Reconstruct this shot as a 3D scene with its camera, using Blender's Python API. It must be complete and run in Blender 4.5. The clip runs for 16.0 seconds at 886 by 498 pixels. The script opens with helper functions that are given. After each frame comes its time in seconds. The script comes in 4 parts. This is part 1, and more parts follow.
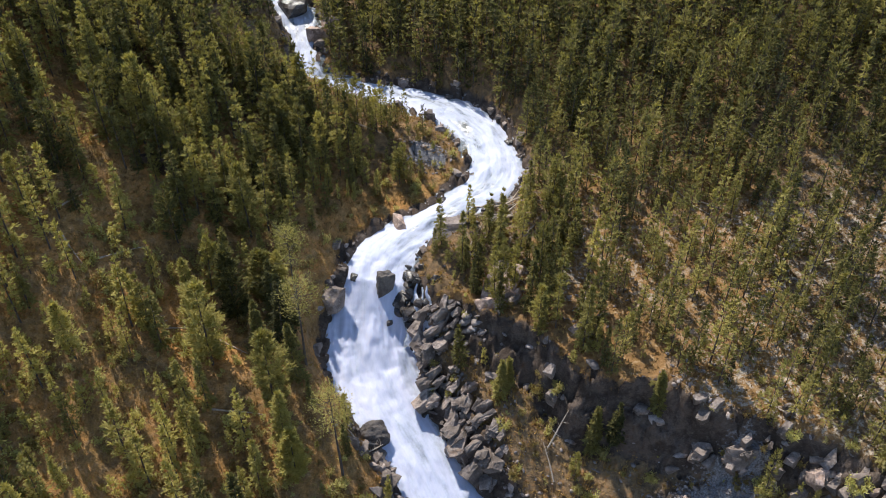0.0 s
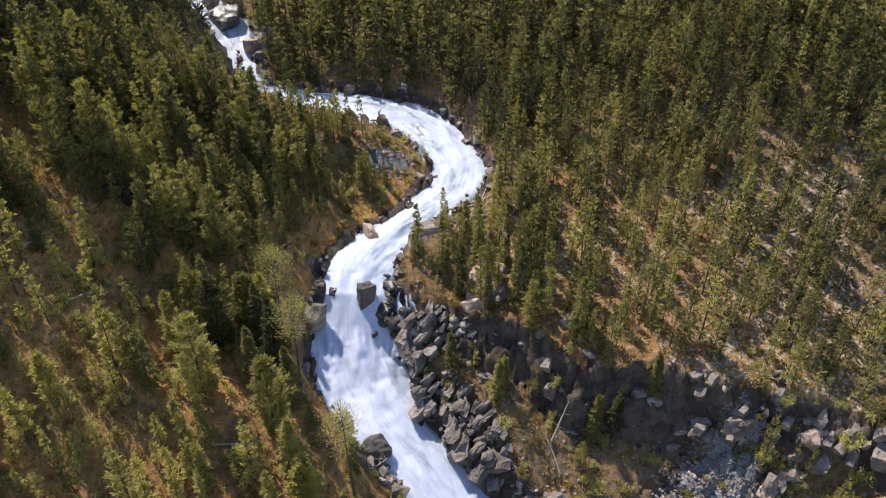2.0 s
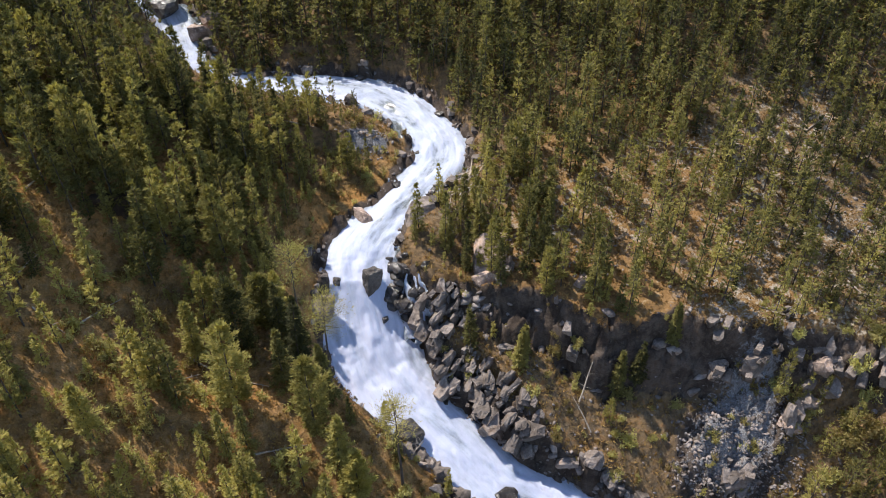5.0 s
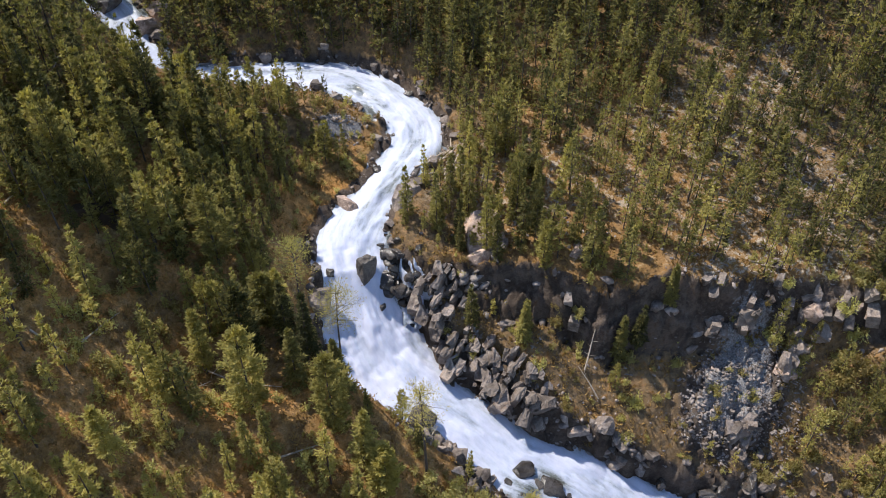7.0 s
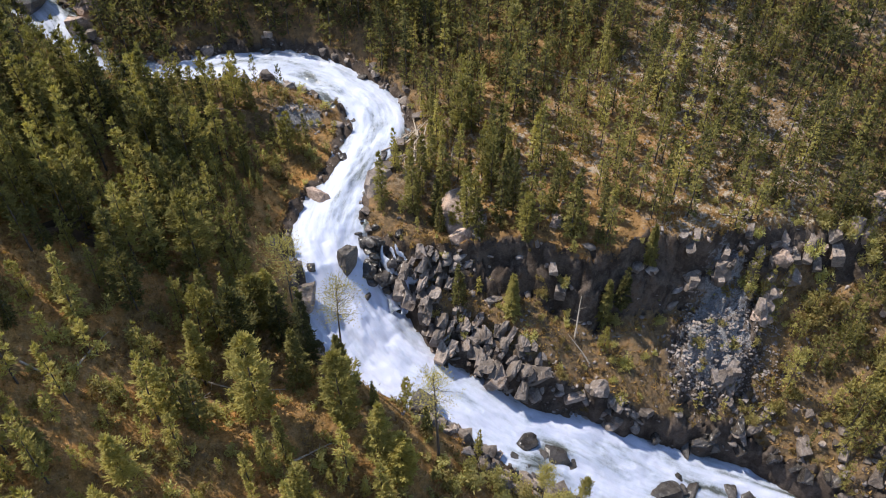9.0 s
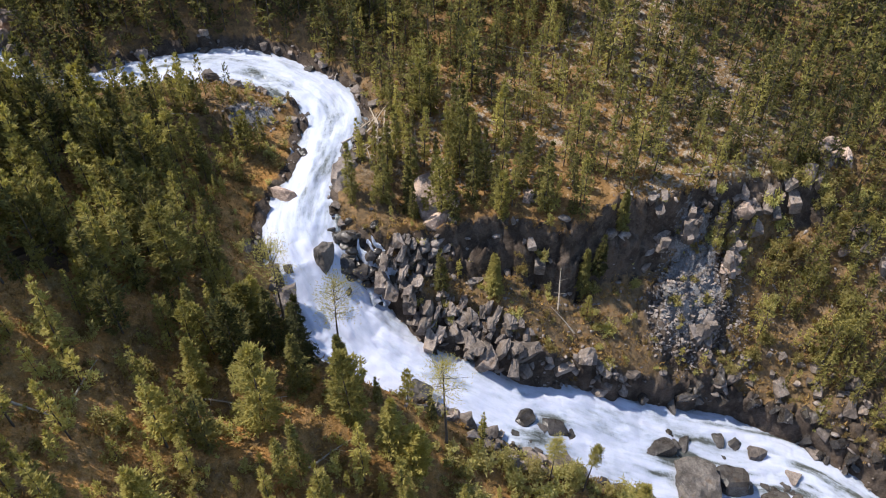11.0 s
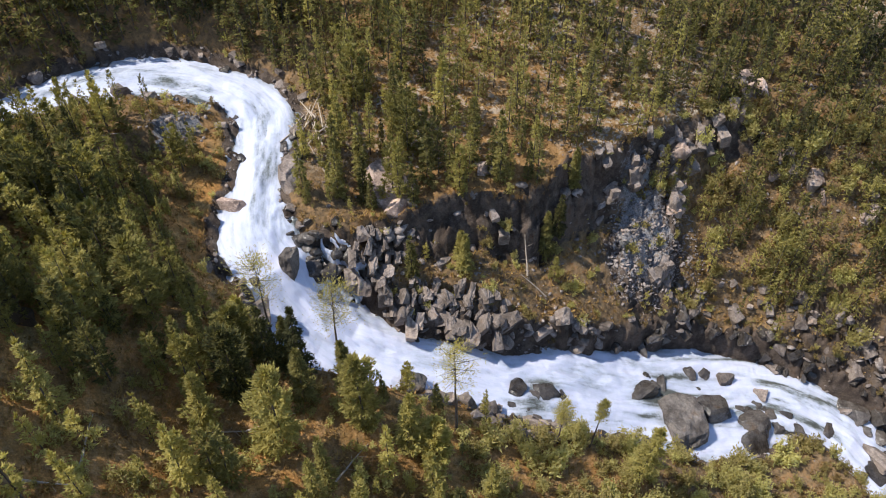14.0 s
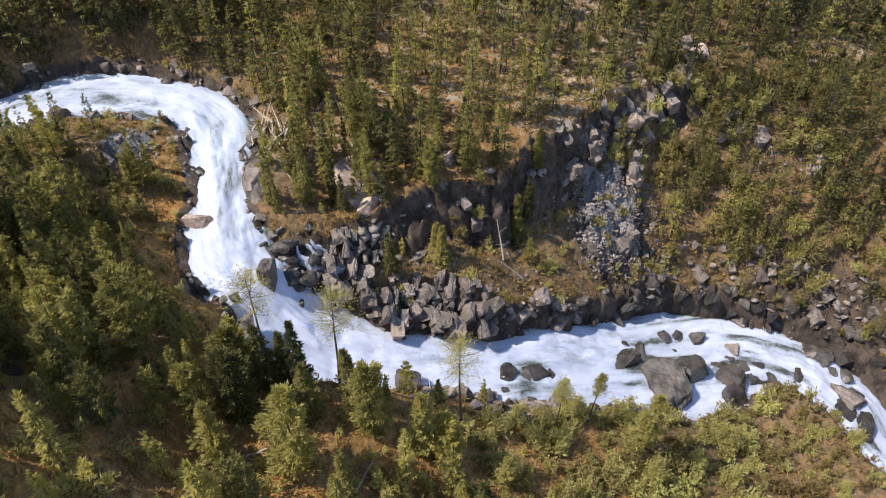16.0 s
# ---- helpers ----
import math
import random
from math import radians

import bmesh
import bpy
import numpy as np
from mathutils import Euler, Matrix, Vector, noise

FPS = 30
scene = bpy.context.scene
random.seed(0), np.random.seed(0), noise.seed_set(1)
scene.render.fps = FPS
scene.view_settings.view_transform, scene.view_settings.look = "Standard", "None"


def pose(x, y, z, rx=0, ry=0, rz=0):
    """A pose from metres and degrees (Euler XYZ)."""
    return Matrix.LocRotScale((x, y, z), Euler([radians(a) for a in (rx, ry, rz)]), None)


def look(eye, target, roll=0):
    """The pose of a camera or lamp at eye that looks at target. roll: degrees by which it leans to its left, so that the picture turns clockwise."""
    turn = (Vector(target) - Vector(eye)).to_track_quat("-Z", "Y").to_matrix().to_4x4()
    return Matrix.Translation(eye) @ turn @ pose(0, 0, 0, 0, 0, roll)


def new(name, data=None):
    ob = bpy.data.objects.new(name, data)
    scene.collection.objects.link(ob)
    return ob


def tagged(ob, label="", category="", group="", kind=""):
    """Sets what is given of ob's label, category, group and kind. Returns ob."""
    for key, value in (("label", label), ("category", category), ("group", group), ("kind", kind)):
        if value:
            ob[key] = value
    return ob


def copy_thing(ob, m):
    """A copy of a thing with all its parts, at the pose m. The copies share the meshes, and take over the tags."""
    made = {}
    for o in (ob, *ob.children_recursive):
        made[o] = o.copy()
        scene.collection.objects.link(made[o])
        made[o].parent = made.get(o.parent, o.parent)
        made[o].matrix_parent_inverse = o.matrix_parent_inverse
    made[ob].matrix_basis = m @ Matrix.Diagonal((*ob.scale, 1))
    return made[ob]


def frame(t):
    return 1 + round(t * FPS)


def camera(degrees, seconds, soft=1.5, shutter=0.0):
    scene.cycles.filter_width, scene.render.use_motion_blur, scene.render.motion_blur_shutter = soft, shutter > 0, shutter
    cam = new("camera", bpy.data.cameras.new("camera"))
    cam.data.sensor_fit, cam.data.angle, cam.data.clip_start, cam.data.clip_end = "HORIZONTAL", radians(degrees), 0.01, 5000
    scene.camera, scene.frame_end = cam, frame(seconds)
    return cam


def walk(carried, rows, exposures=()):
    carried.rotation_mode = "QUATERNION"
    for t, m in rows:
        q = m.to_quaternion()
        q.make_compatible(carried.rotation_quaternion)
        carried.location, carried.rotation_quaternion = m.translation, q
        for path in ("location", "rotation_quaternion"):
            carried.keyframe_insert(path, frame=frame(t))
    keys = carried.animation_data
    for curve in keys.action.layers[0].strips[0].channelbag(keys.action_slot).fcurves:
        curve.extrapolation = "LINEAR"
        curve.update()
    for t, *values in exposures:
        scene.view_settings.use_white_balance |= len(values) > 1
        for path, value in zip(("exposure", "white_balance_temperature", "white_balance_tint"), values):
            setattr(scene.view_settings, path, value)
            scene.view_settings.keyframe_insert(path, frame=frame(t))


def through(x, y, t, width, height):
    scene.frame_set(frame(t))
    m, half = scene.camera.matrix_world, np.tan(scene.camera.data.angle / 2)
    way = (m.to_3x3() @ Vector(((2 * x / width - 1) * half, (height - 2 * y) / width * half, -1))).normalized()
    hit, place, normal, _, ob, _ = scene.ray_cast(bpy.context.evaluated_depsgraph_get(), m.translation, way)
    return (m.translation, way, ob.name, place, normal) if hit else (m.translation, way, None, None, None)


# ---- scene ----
cam = camera(58.50, 16.0, soft=1.0)
PATH = [  # seconds, place, turn
    (0, -0.00, -65.82, 111.38, 52.21, 0.00, 0.00),
    (0.5, -2.35, -65.50, 111.46, 52.16, 0.00, -2.17),
    (1, -4.68, -65.11, 111.51, 52.14, 0.00, -4.38),
    (1.5, -6.97, -64.64, 111.54, 52.13, 0.00, -6.60),
    (2, -9.24, -64.09, 111.57, 52.09, 0.00, -8.80),
    (2.5, -11.48, -63.46, 111.59, 51.91, 0.00, -10.71),
    (3, -13.70, -62.77, 111.62, 51.56, 0.00, -12.34),
    (3.5, -15.87, -62.03, 111.65, 51.12, 0.00, -13.94),
    (4, -17.98, -61.21, 111.66, 50.67, -0.00, -15.55),
    (6.5, -27.77, -56.13, 111.55, 48.48, -0.00, -24.11),
    (7, -29.49, -55.03, 111.56, 48.04, -0.00, -26.15),
    (7.5, -31.13, -53.90, 111.54, 47.61, -0.00, -28.21),
    (8, -32.69, -52.73, 111.51, 47.17, -0.00, -30.27),
    (8.5, -34.20, -51.51, 111.48, 46.75, -0.00, -32.32),
    (9, -35.66, -50.24, 111.45, 46.35, -0.00, -34.42),
    (11.5, -42.12, -43.48, 110.72, 44.93, 0.00, -45.26),
    (12, -43.20, -42.02, 110.59, 44.64, 0.00, -47.42),
    (12.5, -44.20, -40.50, 110.44, 44.40, 0.00, -49.56),
    (13, -45.13, -38.91, 110.30, 44.14, 0.00, -51.74),
    (13.5, -45.99, -37.28, 110.18, 43.87, 0.00, -53.96),
    (14, -46.75, -35.64, 110.10, 43.61, 0.00, -56.18),
    (14.5, -47.40, -34.01, 110.06, 43.34, 0.00, -58.36),
    (15, -47.98, -32.42, 110.06, 43.06, 0.00, -60.50),
    (15.5, -48.48, -30.85, 110.08, 42.78, 0.00, -62.62),
    (16, -48.91, -29.28, 110.10, 42.50, 0.00, -64.71),
]
walk(cam, [(row[0], pose(*row[1:])) for row in PATH])

# ---- world ----
SUN_AZ, SUN_EL = -31.0, 56.0  # degrees clockwise from +y, and up
world = bpy.data.worlds.new("sky")
scene.world = world
world.use_nodes = True
wn = world.node_tree.nodes
sky = wn.new("ShaderNodeTexSky")
sky.sky_type = "NISHITA"
sky.sun_disc = False
sky.sun_elevation = radians(SUN_EL)
sky.sun_rotation = radians(SUN_AZ)
sky.altitude = 1500
wn["Background"].inputs["Strength"].default_value = 0.15
world.node_tree.links.new(sky.outputs["Color"], wn["Background"].inputs["Color"])
sun_data = bpy.data.lights.new("sun", "SUN")
sun_data.energy, sun_data.angle, sun_data.color = 3.5, radians(0.53), (1.0, 0.94, 0.86)
sun = new("sun", sun_data)
a, e = radians(SUN_AZ), radians(SUN_EL)
sun.matrix_world = look((math.sin(a) * math.cos(e) * 300, math.cos(a) * math.cos(e) * 300, math.sin(e) * 300 + 50), (0, 0, 50))
scene.view_settings.exposure = 0.86

# ---- noise, river course and lie of the land ----
def hash01(ix, iy, seed):
    h = (ix.astype(np.int64) * 374761393 + iy.astype(np.int64) * 668265263 + seed * 982451653) & 0x7FFFFFFF
    h = ((h ^ (h >> 13)) * 1274126177) & 0x7FFFFFFF
    return ((h ^ (h >> 16)) & 0xFFFFF) / float(0xFFFFF)


def vnoise(x, y, seed=0):
    """Smooth noise of -1 to 1."""
    ix, iy = np.floor(x), np.floor(y)
    fx, fy = x - ix, y - iy
    fx, fy = fx * fx * (3 - 2 * fx), fy * fy * (3 - 2 * fy)
    v = (hash01(ix, iy, seed) * (1 - fx) + hash01(ix + 1, iy, seed) * fx) * (1 - fy) + (hash01(ix, iy + 1, seed) * (1 - fx) + hash01(ix + 1, iy + 1, seed) * fx) * fy
    return v * 2 - 1


def fbm(x, y, size, octaves=4, seed=0):
    out, amp, total = 0.0, 1.0, 0.0
    for k in range(octaves):
        out = out + amp * vnoise(x / size + 17.3 * k, y / size - 9.1 * k, seed + k)
        total, amp, size = total + amp, amp * 0.5, size * 0.5
    return out / total


def blocks(x, y, size, seed):
    """Relief of broken rock: tilted blocks with cracks between them."""
    u, v = (x * 0.86 + y * 0.5) / (size * 1.5), (y * 0.86 - x * 0.5) / size
    iu, iv = np.floor(u), np.floor(v)
    best, second, lift = np.full(u.shape, 9.0), np.full(u.shape, 9.0), np.zeros(u.shape)
    for du in (-1, 0, 1):
        for dv in (-1, 0, 1):
            cu, cv = iu + du, iv + dv
            pu, pv = cu + hash01(cu, cv, seed), cv + hash01(cu, cv, seed + 1)
            r = np.hypot(u - pu, v - pv)
            tilt = (u - pu) * (hash01(cu, cv, seed + 2) - 0.35) * 1.4 + (v - pv) * (hash01(cu, cv, seed + 3) - 0.5) * 1.2
            h = hash01(cu, cv, seed + 4) - 0.5 + tilt
            near = r < best
            second = np.where(near, best, np.minimum(second, r))
            lift, best = np.where(near, h, lift), np.where(near, r, best)
    return lift - 0.55 * smooth(0.22, 0.0, second - best)


def smooth(a, b, x):
    t = np.clip((x - a) / (b - a), 0, 1)
    return t * t * (3 - 2 * t)


LEFT_COEF = (41.1752, -0.1202, 0.3252, 0.8342, -0.2319, -0.1362)
RIGHT_COEF = (47.4484, 0.0106, 0.1192, 0.2158, 0.4394, 0.2086)
RIVER = [  # x, y, water level, half width, from the top of the valley down
    (-90, 150, 92, 4), (-48, 92, 70, 3), (-31.5, 72.5, 63.2, 2.8), (-24.8, 64.5, 60.6, 3.0), (-23, 57, 58.2, 1.9),
    (-20.5, 50.5, 55.8, 2.2), (-14.0, 49.2, 54.6, 2.7), (-7.5, 48.2, 54.0, 3.2), (0.7, 44.4, 53.3, 3.7), (5.6, 38.4, 52.7, 3.5),
    (7.5, 32.0, 52.1, 3.7), (6.6, 27.0, 51.2, 3.9), (2.4, 23.0, 50.2, 3.4), (-1.9, 20.2, 49.4, 2.6), (-5.9, 17.4, 48.2, 4.0),
    (-8.0, 14.6, 47.2, 4.6), (-8.6, 11.4, 46.1, 4.2), (-9.0, 7.2, 42.0, 5.6), (-8.2, 2.6, 38.6, 5.6), (-6.4, -2.0, 37.2, 4.4),
    (-2.6, -7.6, 34.9, 3.7), (0.4, -12.8, 32.8, 4.5), (4.6, -17.0, 30.7, 5.2), (8.8, -22.0, 27.8, 6.4), (14.0, -27.6, 24.8, 8.0),
    (20.0, -33.6, 22.0, 8.8), (24.6, -38.4, 20.2, 6.8), (27.2, -45.0, 19.0, 5.0), (27.0, -50.6, 17.8, 5.2), (25, -56.4, 15.8, 5.2),
    (21, -64, 12.0, 5.0), (8, -95, 2, 5), (-10, -150, -12, 5)]


def course():
    """The river's line, smoothed and cut into short steps: x, y, level, half width, way along."""
    p = np.array(RIVER, float)
    out = []
    for i in range(1, len(p) - 2):
        n = max(2, int(np.hypot(*(p[i + 1, :2] - p[i, :2])) / 0.6))
        t = np.linspace(0, 1, n, endpoint=False)[:, None]
        a0, a1, a2, a3 = p[i - 1], p[i], p[i + 1], p[i + 2]
        q = 0.5 * (2 * a1 + (a2 - a0) * t + (2 * a0 - 5 * a1 + 4 * a2 - a3) * t ** 2 + (3 * a1 - a0 - 3 * a2 + a3) * t ** 3)
        q[:, 2:] = a1[2:] + (a2[2:] - a1[2:]) * t
        out.append(q)
    return np.concatenate(out)


COURSE = course()
STEP = np.hypot(*np.diff(COURSE[:, :2], axis=0).T)
ALONG = np.concatenate([[0], np.cumsum(STEP)])


def river_at(x, y):
    """Water level, half width, distance from the middle (right bank positive), way along, at plan points."""
    x, y = np.asarray(x, float).ravel(), np.asarray(y, float).ravel()
    res = np.empty((4, len(x)))
    a, d = COURSE[:-1], np.diff(COURSE, axis=0)
    ll = (d[:, :2] ** 2).sum(1)
    for s in range(0, len(x), 4000):
        px, py = x[s:s + 4000, None], y[s:s + 4000, None]
        u = np.clip(((px - a[:, 0]) * d[:, 0] + (py - a[:, 1]) * d[:, 1]) / ll, 0, 1)
        dx, dy = px - a[:, 0] - u * d[:, 0], py - a[:, 1] - u * d[:, 1]
        k = np.argmin(dx * dx + dy * dy, 1)
        r = np.arange(len(k))
        uu, ddx, ddy = u[r, k], dx[r, k], dy[r, k]
        side = np.sign(d[k, 0] * ddy - d[k, 1] * ddx)
        res[0, s:s + 4000] = a[k, 2] + uu * d[k, 2]
        res[1, s:s + 4000] = a[k, 3] + uu * d[k, 3]
        res[2, s:s + 4000] = side * np.hypot(ddx, ddy)
        res[3, s:s + 4000] = ALONG[k] + uu * np.sqrt(ll[k])
    return res


GRAVEL = (-2.2, 31.8)  # gravel bar inside the bend
CLIFF = np.array([(-6, 14), (1, 9), (4.5, 4.2), (13, -1.6), (18, -5.6), (26, -9), (33, -12), (41, -15), (48, -21), (56, -30), (68, -45), (95, -75)], float)


def cliff_at(x, y):
    """Distance from the cliff's edge, positive on the shelf above it."""
    a, d = CLIFF[:-1], np.diff(CLIFF, axis=0)
    px, py = np.asarray(x, float).ravel()[:, None], np.asarray(y, float).ravel()[:, None]
    u = np.clip(((px - a[:, 0]) * d[:, 0] + (py - a[:, 1]) * d[:, 1]) / (d ** 2).sum(1), 0, 1)
    dx, dy = px - a[:, 0] - u * d[:, 0], py - a[:, 1] - u * d[:, 1]
    k = np.argmin(dx * dx + dy * dy, 1)
    r = np.arange(len(k))
    side = np.sign(d[k, 0] * dy[r, k] - d[k, 1] * dx[r, k])
    return side * np.hypot(dx[r, k], dy[r, k])


def land(x, y, rough=True):
    """Height of the ground, and how rocky (0 to 1) it is."""
    x, y = np.asarray(x, float).ravel(), np.asarray(y, float).ravel()
    zw, hw, lat, s = river_at(x, y)
    wob = fbm(x, y, 3.0, 3, 5) * 0.9
    d = np.abs(lat) - hw + wob * 0.8
    cx, cy = 90 * np.tanh(x / 90), 110 * np.tanh(y / 110)
    q = (1, cx, cy, cx * cx / 100, cx * cy / 100, cy * cy / 100)
    hill = sum(k * v for k, v in zip(LEFT_COEF, q))
    hill = hill + 1.9 * np.exp(-((x + 18) / 8) ** 2 - ((y + 5) / 8) ** 2) - 2.2 * np.exp(-((x + 28) / 5) ** 2 - ((y - 1) / 5) ** 2)
    hill = hill + 2.0 * np.exp(-((x + 36) / 7) ** 2 - ((y - 18) / 7) ** 2)
    hill = hill - 1.7 * np.exp(-((x + 3) / 4) ** 2 - ((y + 16) / 5) ** 2) - 4.5 * np.exp(-((x - 13) / 9) ** 2 - ((y + 43) / 11) ** 2)
    floor = zw + 0.5 + 0.15 * np.clip(d, 0, 8) * smooth(-36, -26, y) - 0.35 * np.maximum(d - 10 + 8 * smooth(-28, -38, y), 0)
    hill = np.where(hill > floor, hill, floor)
    wide = 2.0 + 1.5 * smooth(42, 50, zw)
    left = zw + 0.2 + (hill - zw - 0.2) * smooth(-0.6, wide + 2, d)
    shelf = sum(k * v for k, v in zip(RIGHT_COEF, q)) - 2.4 * np.exp(-((x - 6.5) / 4.5) ** 2 - ((y - 9.5) / 4.5) ** 2)
    c = cliff_at(x, y) + fbm(x, y, 5.0, 3, 11) * 1.6 + fbm(x, y, 11, 2, 13) * 1.3 * smooth(0, 10, x)
    c = c + blocks(x, y, 2.3, 171) * 0.5 * smooth(9, 3, np.abs(c))
    steep = 0.7 + 0.34 * smooth(30, 22, zw)
    down = smooth(35, 30, zw)
    db = d + (blocks(x, y, 1.7, 181) * 0.2 + blocks(x, y, 4.2, 186) * 0.5 + fbm(x, y, 2.2, 3, 187) * 0.9) * down
    low = zw + (1.3 + down * (2.8 + 2.2 * fbm(x, y, 6, 3, 191))) * smooth(-0.4, 1.1 - 0.2 * down, db) + steep * np.maximum(d - 1.25 * down, 0) + fbm(x, y, 4, 3, 23) * 0.7 * smooth(1, 4, d)
    low = low + 2.2 * np.exp(-((x + 1.2) / 2.6) ** 2 - ((y - 4.5) / 4) ** 2) * smooth(0, 1.2, d) - 1.9 * np.exp(-((x - 15) / 9) ** 2) * smooth(-7, -1.5, c) * smooth(3, 8, d)
    low = np.minimum(low, shelf - 0.8 + fbm(x, y, 6, 2, 31) * 1.0)
    shelf_bank = zw + 0.2 + (np.maximum(shelf, zw + 0.8 - 0.45 * np.maximum(d - 2, 0)) - zw - 0.2) * smooth(-0.5, 4.0, d)
    upper = 0.58 + 0.3 * fbm(x, y, 9, 2, 131)
    cut = upper * smooth(-0.75, 0.45, c) + (1 - upper) * smooth(-3.0, -1.9, c + 1.3 * fbm(x, y, 4, 3, 133))
    right = low + (shelf_bank - low) * cut
    h = np.where(lat > 0, right, left)
    face = np.exp(-((c + 1.2) / 2.2) ** 2) * smooth(0.5, 3, shelf - low)
    rocky = np.where(lat > 0, np.maximum(face, np.where(c < 0, smooth(4.5 - 1.7 * down + 2 * fbm(x, y, 6, 2, 37), 0.5, d), smooth(1.8, 0.2, d))), smooth(2.2 + 1.6 * smooth(-3, -7, y) * smooth(-24, -19, y), 0.2, d) * 0.9)
    scree = np.where(lat > 0, smooth(1, -2, c) * np.exp(-(((x - 27) / 7) ** 2 + ((y + 18) / 5) ** 2)), 0)
    rocky = np.clip(np.maximum(rocky, scree * 1.4), 0, 1)
    rocky = np.maximum(rocky, np.where(lat > 0, 0.62 * smooth(27, 33, x) * smooth(-32, -40, y) * smooth(13, 5, d), 0))
    bed = smooth(0.3, -0.9, d)
    h = h * (1 - bed) + (zw - 0.9) * bed
    if rough:
        h = h + fbm(x, y, 7, 4, 41) * 0.55 * (1 - bed) + smooth(0.15, 0.6, rocky) * (1 - bed) * (blocks(x, y, 1.7, 151) * 1.15 + blocks(x, y, 0.8, 161) * 0.5 + 0.15)
    far = smooth(110, 320, np.hypot(x, y))
    h = h * (1 - far) + far * (55 + 30 * fbm(x, y, 260, 3, 61) + 0.05 * y)
    return h, rocky, d, c, zw, lat
# ---- end of the lie of the land ----


def ground_z(x, y):
    return float(land([x], [y])[0][0])


# ---- materials ----
def material(name):
    m = bpy.data.materials.new(name)
    m.use_nodes = True
    return m, m.node_tree.nodes, m.node_tree.links, m.node_tree.nodes["Principled BSDF"]


def ramp(nodes, links, fac, stops):
    r = nodes.new("ShaderNodeValToRGB")
    while len(r.color_ramp.elements) < len(stops):
        r.color_ramp.elements.new(0.5)
    for el, (p, c) in zip(r.color_ramp.elements, stops):
        el.position, el.color = p, (*c, 1)
    links.new(fac, r.inputs["Fac"])
    return r.outputs["Color"]


def tex(nodes, links, size, detail=4, rough=0.6, stretch=(1, 1, 1), space="Object"):
    co = nodes.new("ShaderNodeTexCoord")
    mp = nodes.new("ShaderNodeMapping")
    mp.inputs["Scale"].default_value = [v / size for v in stretch]
    if space == "World":
        co = nodes.new("ShaderNodeNewGeometry")
    links.new(co.outputs["Position" if space == "World" else space], mp.inputs["Vector"])
    n = nodes.new("ShaderNodeTexNoise")
    n.inputs["Scale"].default_value, n.inputs["Detail"].default_value, n.inputs["Roughness"].default_value = 1.0, detail, rough
    links.new(mp.outputs["Vector"], n.inputs["Vector"])
    return n.outputs["Fac"]


def blend(nodes, links, fac, a, b, mode="MIX"):
    m = nodes.new("ShaderNodeMix")
    m.data_type, m.blend_type = "RGBA", mode
    for sock, v in ((m.inputs[0], fac), (m.inputs[6], a), (m.inputs[7], b)):
        if hasattr(v, "links"):
            links.new(v, sock)
        elif isinstance(v, tuple):
            sock.default_value = (*v, 1)
        else:
            sock.default_value = v
    return m.outputs[2]


def calc(nodes, links, op, a, b=0.0, clamp=False):
    m = nodes.new("ShaderNodeMath")
    m.operation, m.use_clamp = op, clamp
    for sock, v in ((m.inputs[0], a), (m.inputs[1], b)):
        if hasattr(v, "links"):
            links.new(v, sock)
        else:
            sock.default_value = v
    return m.outputs[0]


def attr(nodes, name):
    n = nodes.new("ShaderNodeAttribute")
    n.attribute_name = name
    return n.outputs["Fac"]


def bump(nodes, links, bsdf, height, strength, dist):
    b = nodes.new("ShaderNodeBump")
    b.inputs["Strength"].default_value, b.inputs["Distance"].default_value = strength, dist
    links.new(height, b.inputs["Height"])
    links.new(b.outputs["Normal"], bsdf.inputs["Normal"])


def rock_colour(nodes, links, space="World"):
    big = tex(nodes, links, 2.2, 5, 0.65, space=space)
    fine = tex(nodes, links, 0.25, 5, 0.7, (1, 1, 2.5), space)
    c = ramp(nodes, links, big, [(0.28, (0.065, 0.054, 0.047)), (0.46, (0.155, 0.135, 0.122)), (0.58, (0.265, 0.238, 0.22)), (0.72, (0.22, 0.16, 0.115))])
    g = ramp(nodes, links, fine, [(0.3, (0.55, 0.55, 0.55)), (0.7, (1.25, 1.22, 1.18))])
    c = blend(nodes, links, 1.0, c, g, "MULTIPLY")
    lichen = ramp(nodes, links, tex(nodes, links, 0.7, 4, 0.75, space=space), [(0.56, (0, 0, 0)), (0.68, (0.55, 0.55, 0.55))])
    c = blend(nodes, links, lichen, c, (0.34, 0.32, 0.3))
    geo = nodes.new("ShaderNodeNewGeometry")
    mp = nodes.new("ShaderNodeMapping")
    mp.inputs["Scale"].default_value, mp.inputs["Rotation"].default_value = (1.1, 1.5, 0.5), (0.25, -0.3, 0.5)
    warp = nodes.new("ShaderNodeVectorMath")
    warp.operation = "MULTIPLY_ADD"
    links.new(fine, warp.inputs[0])
    warp.inputs[1].default_value = (1.1, 0.9, 1.3)
    links.new(geo.outputs["Position"], warp.inputs[2])
    links.new(warp.outputs[0], mp.inputs["Vector"])
    joint = nodes.new("ShaderNodeTexVoronoi")
    joint.feature = "DISTANCE_TO_EDGE"
    joint.inputs["Scale"].default_value = 1.0
    links.new(mp.outputs[0], joint.inputs["Vector"])
    crack = ramp(nodes, links, joint.outputs["Distance"], [(0.0, (0.78, 0.76, 0.74)), (0.05, (1, 1, 1))])
    return blend(nodes, links, 1.0, c, crack, "MULTIPLY"), calc(nodes, links, "ADD", fine, calc(nodes, links, "MULTIPLY", crack, 0.5))


